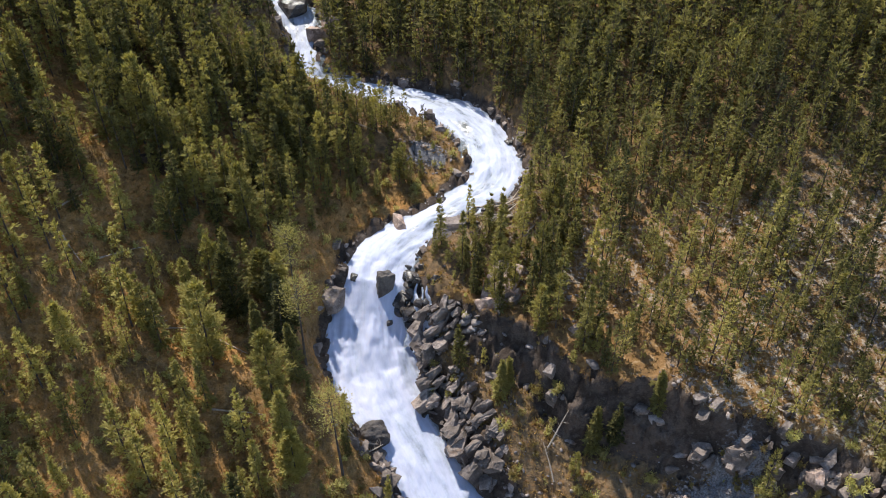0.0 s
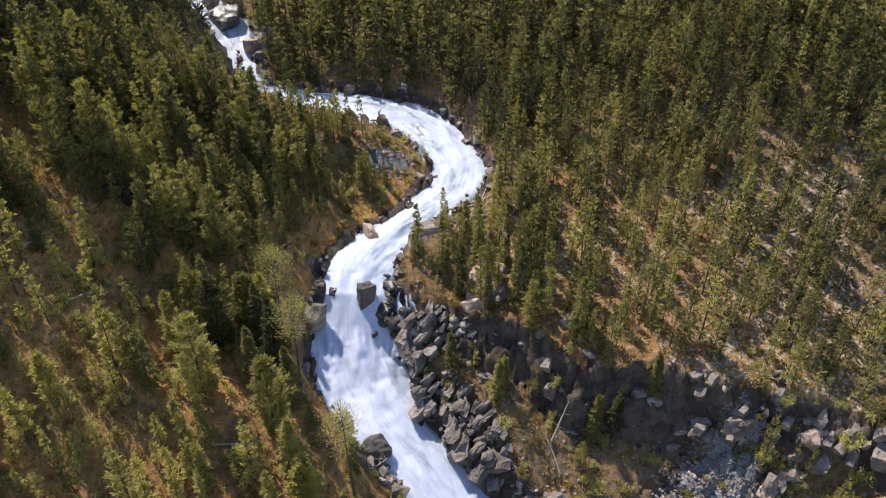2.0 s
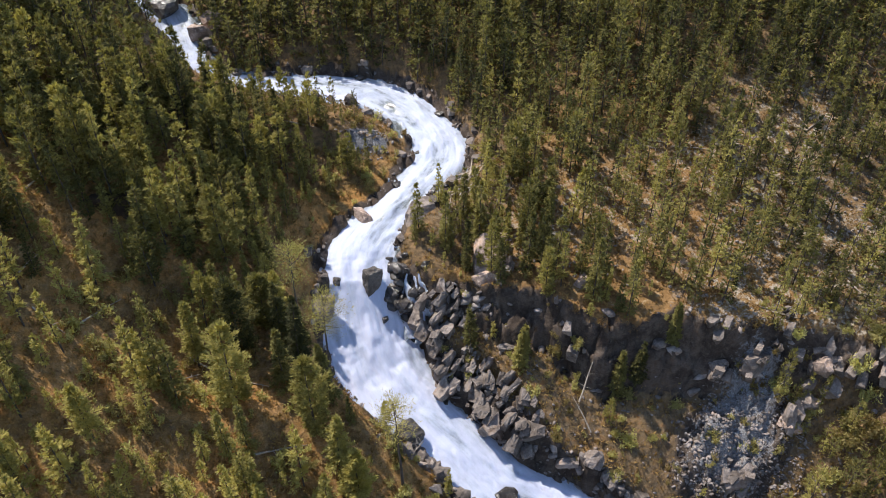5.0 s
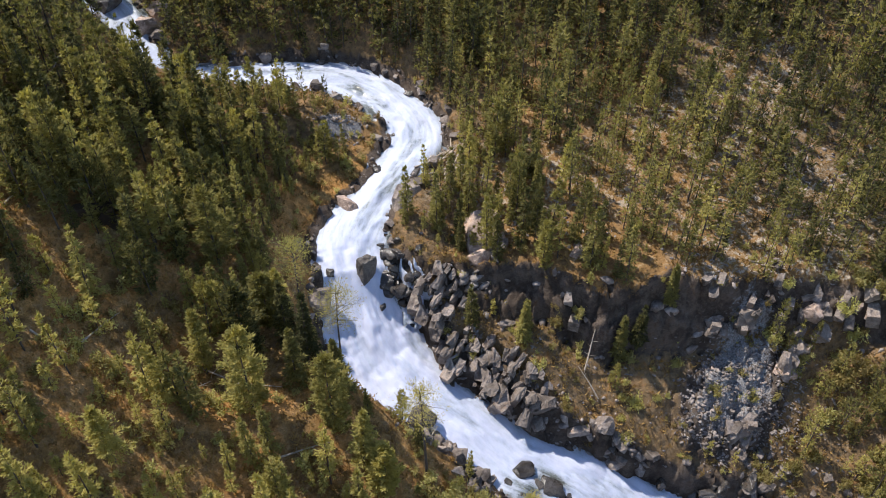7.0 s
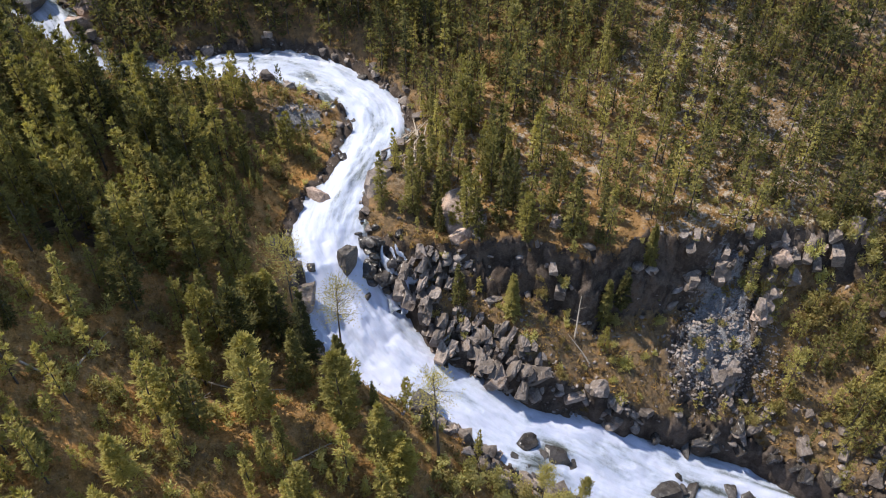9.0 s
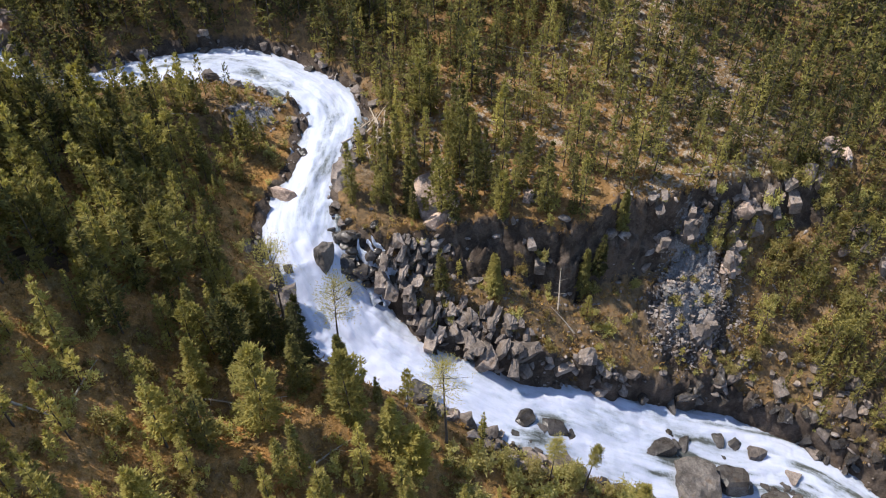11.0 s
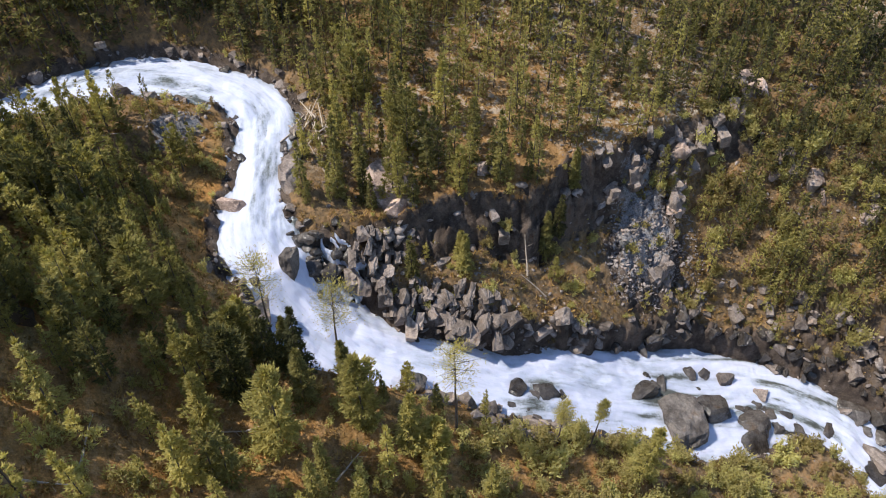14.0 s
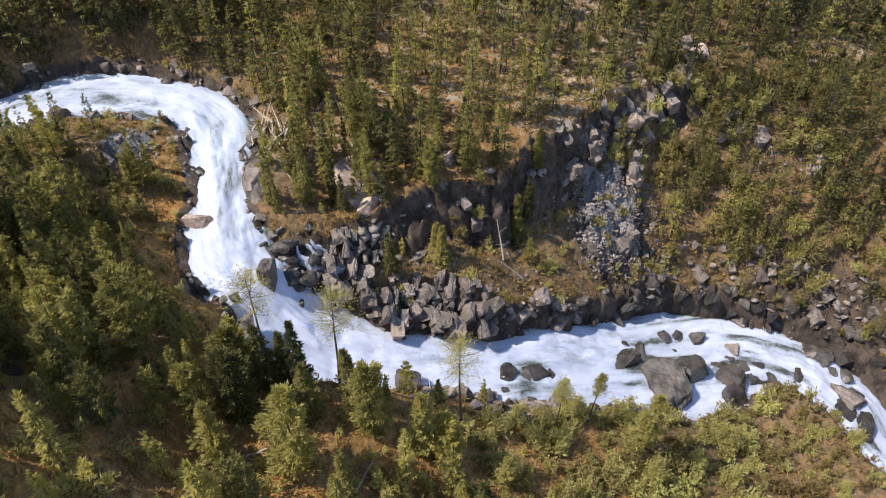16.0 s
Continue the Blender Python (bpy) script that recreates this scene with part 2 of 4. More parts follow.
def make_rock(name="grey_rock", tone=1.0, tint=(1.05, 0.97, 0.91)):
    m, nodes, links, bsdf = material(name)
    c, fine = rock_colour(nodes, links)
    oi = nodes.new("ShaderNodeObjectInfo")
    v = ramp(nodes, links, oi.outputs["Random"], [(0, tuple(0.65 * tone * q for q in tint)), (1, tuple(1.35 * tone * q for q in tint))])
    c = blend(nodes, links, 1.0, c, v, "MULTIPLY")
    links.new(c, bsdf.inputs["Base Color"])
    bsdf.inputs["Roughness"].default_value = 0.8
    bump(nodes, links, bsdf, fine, 0.7, 0.08)
    return m


ROCK = make_rock()
PALE_ROCK = make_rock("pale_slab_rock", 1.7, (1.15, 0.97, 0.86))
SPLASHED_ROCK = make_rock("splashed_rock", 0.62, (1.0, 0.98, 0.95))
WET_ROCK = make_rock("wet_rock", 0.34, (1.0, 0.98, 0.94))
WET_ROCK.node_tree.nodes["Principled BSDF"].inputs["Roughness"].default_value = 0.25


def make_ground():
    m, nodes, links, bsdf = material("forest_floor")
    patch = tex(nodes, links, 5.0, 5, 0.6)
    mid = tex(nodes, links, 0.9, 5, 0.7)
    fine = tex(nodes, links, 0.16, 4, 0.7)
    grass = ramp(nodes, links, patch, [(0.3, (0.15, 0.095, 0.042)), (0.45, (0.31, 0.19, 0.075)), (0.58, (0.43, 0.225, 0.075)), (0.7, (0.3, 0.225, 0.1))])
    g2 = ramp(nodes, links, mid, [(0.3, (0.5, 0.48, 0.42)), (0.7, (1.35, 1.25, 1.15))])
    grass = blend(nodes, links, 1.0, grass, g2, "MULTIPLY")
    g3 = ramp(nodes, links, fine, [(0.3, (0.6, 0.6, 0.55)), (0.7, (1.3, 1.3, 1.3))])
    grass = blend(nodes, links, 1.0, grass, g3, "MULTIPLY")
    pale_c = ramp(nodes, links, fine, [(0.3, (0.24, 0.19, 0.135)), (0.65, (0.47, 0.4, 0.31))])
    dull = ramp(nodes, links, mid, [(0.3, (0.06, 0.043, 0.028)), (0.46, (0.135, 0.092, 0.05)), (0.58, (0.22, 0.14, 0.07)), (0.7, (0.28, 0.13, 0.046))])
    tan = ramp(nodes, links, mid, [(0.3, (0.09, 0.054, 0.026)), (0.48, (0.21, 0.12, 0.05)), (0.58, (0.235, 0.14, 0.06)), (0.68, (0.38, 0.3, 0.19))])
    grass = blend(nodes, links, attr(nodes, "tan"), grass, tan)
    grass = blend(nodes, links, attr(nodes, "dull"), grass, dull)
    pm = calc(nodes, links, "MULTIPLY", attr(nodes, "pale"), ramp(nodes, links, tex(nodes, links, 0.75, 5, 0.78), [(0.5, (0, 0, 0)), (0.57, (1, 1, 1))]))
    c = blend(nodes, links, pm, grass, pale_c)
    rc, rf = rock_colour(nodes, links)
    rk = calc(nodes, links, "ADD", attr(nodes, "rocky"), calc(nodes, links, "MULTIPLY", calc(nodes, links, "SUBTRACT", mid, 0.5), 1.2))
    rk = ramp(nodes, links, rk, [(0.4, (0, 0, 0)), (0.6, (1, 1, 1))])
    # ground rock darkened in its colour, for the deep shade of the cliff face
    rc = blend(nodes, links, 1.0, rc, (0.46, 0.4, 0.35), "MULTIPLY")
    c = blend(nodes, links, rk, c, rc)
    chips = ramp(nodes, links, fine, [(0.32, (0.06, 0.056, 0.053)), (0.5, (0.2, 0.19, 0.187)), (0.68, (0.36, 0.345, 0.34))])
    c = blend(nodes, links, ramp(nodes, links, calc(nodes, links, "ADD", attr(nodes, "fan"), calc(nodes, links, "MULTIPLY", calc(nodes, links, "SUBTRACT", mid, 0.5), 1.5)), [(0.42, (0, 0, 0)), (0.58, (1, 1, 1))]), c, chips)
    links.new(c, bsdf.inputs["Base Color"])
    bsdf.inputs["Roughness"].default_value = 0.95
    bsdf.inputs["Specular IOR Level"].default_value = 0.2
    bump(nodes, links, bsdf, calc(nodes, links, "ADD", mid, calc(nodes, links, "MULTIPLY", fine, 0.4)), 0.9, 0.3)
    return m


def make_leaf(name, dark, light, through=0.42):
    m, nodes, links, bsdf = material(name)
    geo = nodes.new("ShaderNodeNewGeometry")
    oi = nodes.new("ShaderNodeObjectInfo")
    k = calc(nodes, links, "ADD", attr(nodes, "tone"), calc(nodes, links, "MULTIPLY", calc(nodes, links, "SUBTRACT", oi.outputs["Random"], 0.5), 0.45))
    k = calc(nodes, links, "ADD", k, calc(nodes, links, "MULTIPLY", calc(nodes, links, "SUBTRACT", geo.outputs["Random Per Island"], 0.5), 0.35), True)
    c = ramp(nodes, links, k, [(0.0, dark), (1.0, light)])
    links.new(c, bsdf.inputs["Base Color"])
    bsdf.inputs["Roughness"].default_value = 0.6
    bsdf.inputs["Specular IOR Level"].default_value = 0.08
    tr = nodes.new("ShaderNodeBsdfTranslucent")
    links.new(blend(nodes, links, 1.0, c, (1.25, 1.3, 0.7), "MULTIPLY"), tr.inputs["Color"])
    mix = nodes.new("ShaderNodeMixShader")
    mix.inputs[0].default_value = through
    links.new(bsdf.outputs[0], mix.inputs[1])
    links.new(tr.outputs[0], mix.inputs[2])
    links.new(mix.outputs[0], nodes["Material Output"].inputs["Surface"])
    return m


NEEDLES = make_leaf("conifer_needles", (0.058, 0.059, 0.027), (0.45, 0.38, 0.12), 0.38)
SHRUB = make_leaf("shrub_leaves", (0.2, 0.135, 0.06), (0.5, 0.455, 0.18), 0.45)
HEATH = make_leaf("heath_twigs", (0.17, 0.1, 0.04), (0.42, 0.27, 0.1), 0.25)


def make_bark(name, base, light):
    m, nodes, links, bsdf = material(name)
    n = tex(nodes, links, 0.12, 4, 0.7, (1, 1, 0.25))
    links.new(ramp(nodes, links, n, [(0.3, base), (0.7, light)]), bsdf.inputs["Base Color"])
    bsdf.inputs["Roughness"].default_value = 0.9
    bump(nodes, links, bsdf, n, 0.6, 0.03)
    return m


BARK = make_bark("larch_bark", (0.035, 0.026, 0.02), (0.11, 0.085, 0.07))
DEADWOOD = make_bark("weathered_deadwood", (0.24, 0.185, 0.13), (0.5, 0.42, 0.33))


def make_water():
    m, nodes, links, bsdf = material("white_water")
    fo = attr(nodes, "foam")
    co = nodes.new("ShaderNodeCombineXYZ")
    links.new(calc(nodes, links, "MULTIPLY", attr(nodes, "along"), 0.55), co.inputs[0])
    links.new(calc(nodes, links, "MULTIPLY", attr(nodes, "across"), 2.2), co.inputs[1])
    streak = nodes.new("ShaderNodeTexNoise")
    streak.inputs["Scale"].default_value, streak.inputs["Detail"].default_value, streak.inputs["Roughness"].default_value = 1.0, 7, 0.65
    links.new(co.outputs[0], streak.inputs["Vector"])
    n = calc(nodes, links, "ADD", calc(nodes, links, "MULTIPLY", streak.outputs["Fac"], 0.65), calc(nodes, links, "MULTIPLY", tex(nodes, links, 0.5, 6, 0.7), 0.35))
    k = calc(nodes, links, "ADD", fo, calc(nodes, links, "MULTIPLY", calc(nodes, links, "SUBTRACT", n, 0.5), 1.3), True)
    links.new(ramp(nodes, links, k, [(0.08, (0.085, 0.09, 0.082)), (0.2, (0.2, 0.22, 0.23)), (0.36, (0.35, 0.38, 0.44)), (0.55, (0.455, 0.49, 0.585)), (0.75, (0.52, 0.545, 0.655)), (0.95, (0.57, 0.59, 0.7))]), bsdf.inputs["Base Color"])
    links.new(ramp(nodes, links, k, [(0.2, (0.15,) * 3), (0.5, (0.65,) * 3)]), bsdf.inputs["Roughness"])
    bsdf.inputs["IOR"].default_value = 1.33
    bsdf.inputs["Subsurface Weight"].default_value, bsdf.inputs["Subsurface Scale"].default_value = 0.7, 0.7
    bsdf.inputs["Subsurface Radius"].default_value = (0.9, 1.0, 1.0)
    bump(nodes, links, bsdf, n, 0.5, 0.22)
    return m


GROUND, WATER = make_ground(), make_water()


# ---- mesh helpers ----
def mesh_np(name, v, f, mats, attrs=(), flat=True, slots=None):
    me = bpy.data.meshes.new(name)
    v, f = np.asarray(v, np.float32), np.asarray(f, np.int32)
    k = f.shape[1]
    me.vertices.add(len(v)), me.loops.add(f.size), me.polygons.add(len(f))
    me.vertices.foreach_set("co", v.ravel())
    me.loops.foreach_set("vertex_index", f.ravel())
    me.polygons.foreach_set("loop_start", np.arange(0, f.size, k, dtype=np.int32))
    if slots is not None:
        me.polygons.foreach_set("material_index", np.asarray(slots, np.int32))
    me.update(calc_edges=True)
    me.validate()
    for m in mats:
        me.materials.append(m)
    for nm, val in attrs:
        me.attributes.new(nm, "FLOAT", "POINT").data.foreach_set("value", np.asarray(val, np.float32))
    if not flat:
        me.polygons.foreach_set("use_smooth", np.ones(len(f), bool))
    return me


# ---- ground and water ----
def steps(lo, hi, fine, out):
    core = np.arange(lo, hi + fine, fine)
    grow = np.cumsum(np.concatenate([np.linspace(fine, 0.9, 12), np.full(62, 0.9), 0.9 * 1.2 ** np.arange(1, 60)]))
    grow = grow[grow < out]
    return np.concatenate([lo - grow[::-1], core, hi + fine + grow])


def build_ground():
    gx, gy = steps(-14, 46, 0.3, 1800), steps(-56, 14, 0.3, 1800)
    X, Y = np.meshgrid(gx, gy)
    h, rocky, d, c, zw, lat = land(X, Y)
    x, y = X.ravel(), Y.ravel()
    n, m = len(gx), len(gy)
    i = (np.arange(m - 1)[:, None] * n + np.arange(n - 1)).ravel()
    f = np.stack([i, i + 1, i + n + 1, i + n], 1)
    pale = np.where((lat > 0) & (c > 0), smooth(-0.35, 0.25, fbm(x, y, 14, 3, 71) + 0.45 * np.exp(-(((x - 42) / 22) ** 2 + ((y + 1) / 12) ** 2)) - 0.25), 0.12)
    pale = pale * (0.12 + 0.88 * smooth(26, 12, y))
    fan = np.where((lat > 0) & (c < 0.5), np.exp(-(((x - 27.2) / 5) ** 2 + ((y + 17.6) / 4.2) ** 2)) + 0.7 * np.exp(-(((x - 31.5) / 3) ** 2 + ((y + 14) / 3) ** 2)), 0)
    fan = np.maximum(fan, 1.2 * np.exp(-(((x - GRAVEL[0]) / 3.2) ** 2 + ((y - GRAVEL[1]) / 1.8) ** 2)) * (lat < 0))
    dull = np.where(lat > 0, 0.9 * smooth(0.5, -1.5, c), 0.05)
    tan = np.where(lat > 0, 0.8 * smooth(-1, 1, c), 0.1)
    dull = np.maximum(dull, np.where(lat > 0, 0.7 * smooth(24, 32, y), 0.8 * smooth(24, 32, y)))
    dull = np.maximum(dull, np.where((lat < 0) & (y < -14), 0.25 * smooth(-20, -10, x) + 0.7 * smooth(-4, 4, x), 0))
    dull = np.maximum(dull, np.where((lat > 0) & (x > 40), 0.85, 0))
    dull = np.maximum(dull, np.where((lat > 0) & (d < 8) & (y > 8), 0.85, 0))
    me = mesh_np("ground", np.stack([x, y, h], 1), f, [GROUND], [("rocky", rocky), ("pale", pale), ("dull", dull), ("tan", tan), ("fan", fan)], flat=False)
    tagged(new("ground", me), "steep forest floor of rusty grass, pale stones and grey rock", "ground", kind="structure")


def build_water():
    g = 0.23
    gx, gy = np.arange(-50, 44, g), np.arange(-68, 96, g)
    X, Y = np.meshgrid(gx, gy)
    x, y = X.ravel(), Y.ravel()
    zw, hw, lat, s = river_at(x, y)
    d = np.abs(lat) - hw
    fall = np.exp(-((y - 5.5) / 5.0) ** 2) * (np.abs(x + 8) < 9)
    wave = fbm(s * 0.8, lat * 1.6, 4.0, 3, 3) * 0.5 + np.abs(fbm(s * 0.45, lat * 1.6, 1.5, 3, 8)) * 0.3
    lump = np.abs(fbm(s * 0.8, lat * 1.1, 2.4, 4, 9)) * 0.36 + np.abs(fbm(s * 0.6, lat * 1.5, 0.9, 3, 10)) * 0.1
    z = zw + (wave + lump - 0.15) * (0.75 + 0.8 * fall) - 0.15 * smooth(-1, 0.8, d) + 0.25 * smooth(0, -3, d)
    calm = fbm(s * 0.5, lat * 1.7, 3.2, 4, 19)
    foam = 0.74 - 0.06 * smooth(-8, -18, y) - 0.2 * smooth(10, 22, y) + 0.42 * calm + 0.25 * fbm(s * 0.35, lat * 2.2, 1.2, 3, 29) - 0.5 * np.exp(-(((x - 1.5) / 4) ** 2 + ((y + 16.5) / 2.2) ** 2)) - 0.5 * np.exp(-(((x - 14) / 3.5) ** 2 + ((y + 27) / 2.4) ** 2)) - 0.45 * smooth(-20, -30, y) * smooth(0.05, 0.45, fbm(s * 0.28, lat * 1.7, 2.2, 4, 67)) - 0.3 * smooth(-0.9, 0.6, d)
    keep = (d < 1.4).reshape(X.shape)
    n = len(gx)
    cell = keep[:-1, :-1] & keep[1:, :-1] & keep[:-1, 1:] & keep[1:, 1:]
    r, q = np.nonzero(cell)
    i = r * n + q
    f = np.stack([i, i + 1, i + n + 1, i + n], 1)
    used, inv = np.unique(f, return_inverse=True)
    me = mesh_np("river", np.stack([x, y, z], 1)[used], inv.reshape(f.shape), [WATER], [("foam", foam[used]), ("along", s[used]), ("across", lat[used])], flat=False)
    tagged(new("river_water", me), "white foaming mountain river tumbling down a waterfall", "water", kind="structure")


def build_side_cascade():
    """A thin veil of water that spills over the rocks beside the fall."""
    t, w = np.meshgrid(np.linspace(0, 1, 60), np.linspace(-1, 1, 9), indexing="ij")
    for name, x0, y0, x1, y1, half in (("side_cascade", -5.0, 10.6, -4.2, 5.4, 0.5), ("side_cascade", -3.4, 9.8, -2.9, 4.8, 0.45), ("side_cascade", -1.9, 8.8, -1.6, 5.0, 0.28), ("side_cascade", -2.4, 9.0, -2.2, 4.6, 0.2)):
        x = x0 + (x1 - x0) * t + half * w * (0.5 + 0.9 * t) + 0.22 * np.sin(t * 9 + x0) + 0.1 * np.sin(t * 23 + 3 * x0)
        y = y0 + (y1 - y0) * t + 0.2 * np.sin(t * 13)
        z = land(x, y, False)[0].reshape(x.shape)
        z = np.maximum(z, river_at(x, y)[0].reshape(x.shape)) + 0.42 - 0.35 * w ** 2 + 0.3 * fbm(x.ravel() * 2, y.ravel() * 0.7, 1.2, 3, 88).reshape(x.shape)
        i = (np.arange(59)[:, None] * 9 + np.arange(8)).ravel()
        f = np.stack([i, i + 9, i + 10, i + 1], 1)
        foam = 0.62 + 0.5 * fbm(x.ravel() * 3, y.ravel() * 0.6, 1.0, 3, 87) - 0.3 * np.abs(w.ravel()) ** 2
        me = mesh_np(name, np.stack([x.ravel(), y.ravel(), z.ravel()], 1), f, [WATER], [("foam", foam), ("along", t.ravel() * 7), ("across", w.ravel() * half)], flat=False)
        tagged(new(name, me), "thin white veil of water spilling over rocks", "water", kind="structure")


build_ground()
build_water()
build_side_cascade()


# ---- trees ----
def tube(points, radii, sides=6):
    p = np.asarray(points, float)
    ang = np.linspace(0, 2 * np.pi, sides, endpoint=False)
    v, f = [], []
    for k, (c, r) in enumerate(zip(p, radii)):
        t = p[min(k + 1, len(p) - 1)] - p[max(k - 1, 0)]
        t = t / (np.linalg.norm(t) + 1e-9)
        u = np.cross(t, (0.3, 0.9, 0.1))
        u /= np.linalg.norm(u)
        w = np.cross(t, u)
        v.append(c + r * (np.cos(ang)[:, None] * u + np.sin(ang)[:, None] * w))
    for k in range(len(p) - 1):
        for s in range(sides):
            a, b = k * sides + s, k * sides + (s + 1) % sides
            f.append((a, b, b + sides))
            f.append((a, b + sides, a + sides))
    return np.concatenate(v), np.array(f)


def join(pieces):
    vs, fs, o = [], [], 0
    for v, f in pieces:
        vs.append(v)
        fs.append(f + o)
        o += len(v)
    return np.concatenate(vs), np.concatenate(fs)


def sprays(rng, base, way, size, flat=0.5, wide=0.2):
    """Narrow needle tufts: a face each, from a foot along a way."""
    n = len(base)
    way = way / (np.linalg.norm(way, axis=1, keepdims=True) + 1e-9)
    side = np.cross(way, rng.normal(0, flat, (n, 3)) + (0, 0, 1))
    side /= np.linalg.norm(side, axis=1, keepdims=True) + 1e-9
    s = size[:, None]
    p = np.stack([base - side * s * wide, base + side * s * wide + way * s * 0.15, base + way * s], 1)
    return p.reshape(-1, 3), np.arange(n * 3).reshape(-1, 3)


def conifer(seed, height, spread, branches, per, kind, tuft):
    """Trunk and crown of one tree. kind: pine (dense, rounded), spruce (tiers of drooping fronds), larch (open), bare (few high twigs)."""
    rng = np.random.default_rng(seed)
    lean = rng.normal(0, 0.03, 2)
    zz = np.linspace(-0.4, height * 0.97, 7)
    bow = np.stack([lean[0] * zz + 0.02 * np.sin(zz * 0.9 + seed), lean[1] * zz + 0.02 * np.cos(zz * 0.8), zz], 1)
    r0 = height * (0.013 if kind != "bare" else 0.012)
    trunk = [tube(bow, r0 * np.linspace(1.15, 0.12, 7), 5)]
    low = {"pine": 0.1, "spruce": 0.05, "larch": 0.2, "bare": 0.62}[kind]
    v = np.sort(rng.random(branches) ** (1.15 if kind != "bare" else 0.9))
    v[-3:] = (0.97, 0.985, 1.0)
    u = low + (1 - low) * v
    if kind == "pine":
        prof = np.minimum(0.6 + 1.1 * v, 1) * np.maximum(1 - v, 0) ** 0.55 * 1.1 + 0.07
    elif kind == "spruce":
        prof = np.maximum(1 - v, 0) ** 0.85 * np.minimum(0.75 + 2 * v, 1) + 0.05
    elif kind == "larch":
        prof = np.minimum(0.55 + 1.5 * v, 1) * np.maximum(1 - v, 0) ** 0.75 + 0.06
    else:
        prof = 0.75 * np.sqrt(np.maximum(1 - (2 * v - 0.9) ** 2, 0.05))
    az = np.arange(branches) * 2.39996 + rng.normal(0, 0.5, branches)
    lop = 1 + 0.18 * np.sin(az + seed * 1.7) + 0.12 * np.sin(2 * az + seed + 5 * u)
    gap = np.where(np.sin(u * 23 + seed * 2.3) > 0.8, 0.65, 1.0) if kind in ("larch", "pine") else 1.0
    wild = (0.45, 1.3) if kind in ("larch", "bare") else (0.66, 1.2)
    length = spread * prof * rng.uniform(*wild, branches) * lop * gap
    rise = {"pine": 0.3, "spruce": -0.12, "larch": 0.08, "bare": 0.25}[kind] + 0.55 * (v - 0.3) + rng.normal(0, 0.1, branches)
    rise[-3:] = 1.5
    way = np.stack([np.cos(az), np.sin(az), rise], 1)
    side = np.stack([-np.sin(az), np.cos(az), 0 * az], 1)
    foot = np.stack([np.interp(u * height, zz, bow[:, 0]), np.interp(u * height, zz, bow[:, 1]), u * height], 1)
    if kind in ("larch", "bare"):
        for k in range(0, branches, 2 if kind == "bare" else 9):
            tip = foot[k] + way[k] * length[k]
            trunk.append(tube([foot[k], (foot[k] + tip) / 2 + (0, 0, -0.05), tip], [r0 * 0.22, r0 * 0.13, r0 * 0.05], 3))
    t = (0.38 + 0.68 * rng.random((branches, per)) ** 0.75) if kind == "pine" else (0.16 + 0.88 * rng.random((branches, per)) ** 0.72)
    fan = rng.uniform(-1, 1, (branches, per))
    broad = (0.42 if kind == "pine" else 0.36) * length[:, None] * (1.12 - t) + 0.04 * spread
    pos = foot[:, None] + way[:, None] * (length[:, None] * t)[..., None] + side[:, None] * (fan * broad)[..., None]
    pos = pos + rng.normal(0, (0.055 if kind == "pine" else 0.03) * spread, pos.shape)
    pos[..., 2] += length[:, None] * ((0.1 if kind == "pine" else -0.16) * t ** 2 + (0.06 if kind == "spruce" else 0) * t ** 6)
    if kind == "bare":
        pos = pos + rng.normal(0, 0.11 * spread, pos.shape)
    w = way[:, None] * 0.8 + side[:, None] * (0.7 * fan)[..., None] + rng.normal(0, 0.34, pos.shape) + np.array((0, 0, 0.22 if kind != "spruce" else 0.05))
    size = tuft * rng.uniform(0.6, 1.4, branches * per)
    crown = sprays(rng, pos.reshape(-1, 3), w.reshape(-1, 3), size, 0.45, 0.2 if kind != "bare" else 0.14)
    return join(trunk), crown


def shrub(seed, height, spread, stems, per, size):
    rng = np.random.default_rng(seed)
    az, out = rng.random(stems) * 2 * np.pi, rng.random(stems) ** 0.6
    tip = np.stack([np.cos(az) * out * spread, np.sin(az) * out * spread, height * (1 - 0.55 * out ** 2) * rng.uniform(0.6, 1.1, stems)], 1)
    foot = tip * (0.12, 0.12, 0) - (0, 0, 0.1)
    wood = join([tube([a, (a + b) / 2 * (1, 1, 1.1), b], [0.03, 0.022, 0.008], 3) for a, b in zip(foot[::2], tip[::2])])
    t = 0.35 + 0.7 * rng.random((stems, per))
    pos = foot[:, None] + (tip - foot)[:, None] * t[..., None] + rng.normal(0, 0.13 * spread, (stems, per, 3))
    pos[..., 2] = np.maximum(pos[..., 2], 0.05)
    w = rng.normal(0, 0.7, pos.shape) + np.array((0, 0, 0.5))
    leaves = sprays(rng, pos.reshape(-1, 3), w.reshape(-1, 3), size * rng.uniform(0.6, 1.4, stems * per), 0.8)
    return wood, leaves


def tree_thing(name, label, category, group, wood, crown, bark, leaf, tone, crown_name="crown"):
    ob = new(name)
    ob.empty_display_size = 0.3
    tr = new("trunk", mesh_np("trunk", *wood, [bark], flat=False))
    cr = new(crown_name, mesh_np(crown_name, *crown, [leaf], [("tone", np.full(len(crown[0]), tone))]))
    tr.parent = cr.parent = ob
    return tagged(ob, label, category, group)


KINDS = {  # height, spread, tone, label
    "pine": (9.4, 1.75, 0.3, "dark green pine with a dense rounded crown"),
    "spruce": (9.2, 1.5, 0.22, "narrow dark green spruce on the slope"),
    "larch": (9.6, 1.4, 0.5, "slender larch with open yellow-green crown"),
    "young": (4.4, 1.05, 0.55, "small young yellow-green conifer"),
}


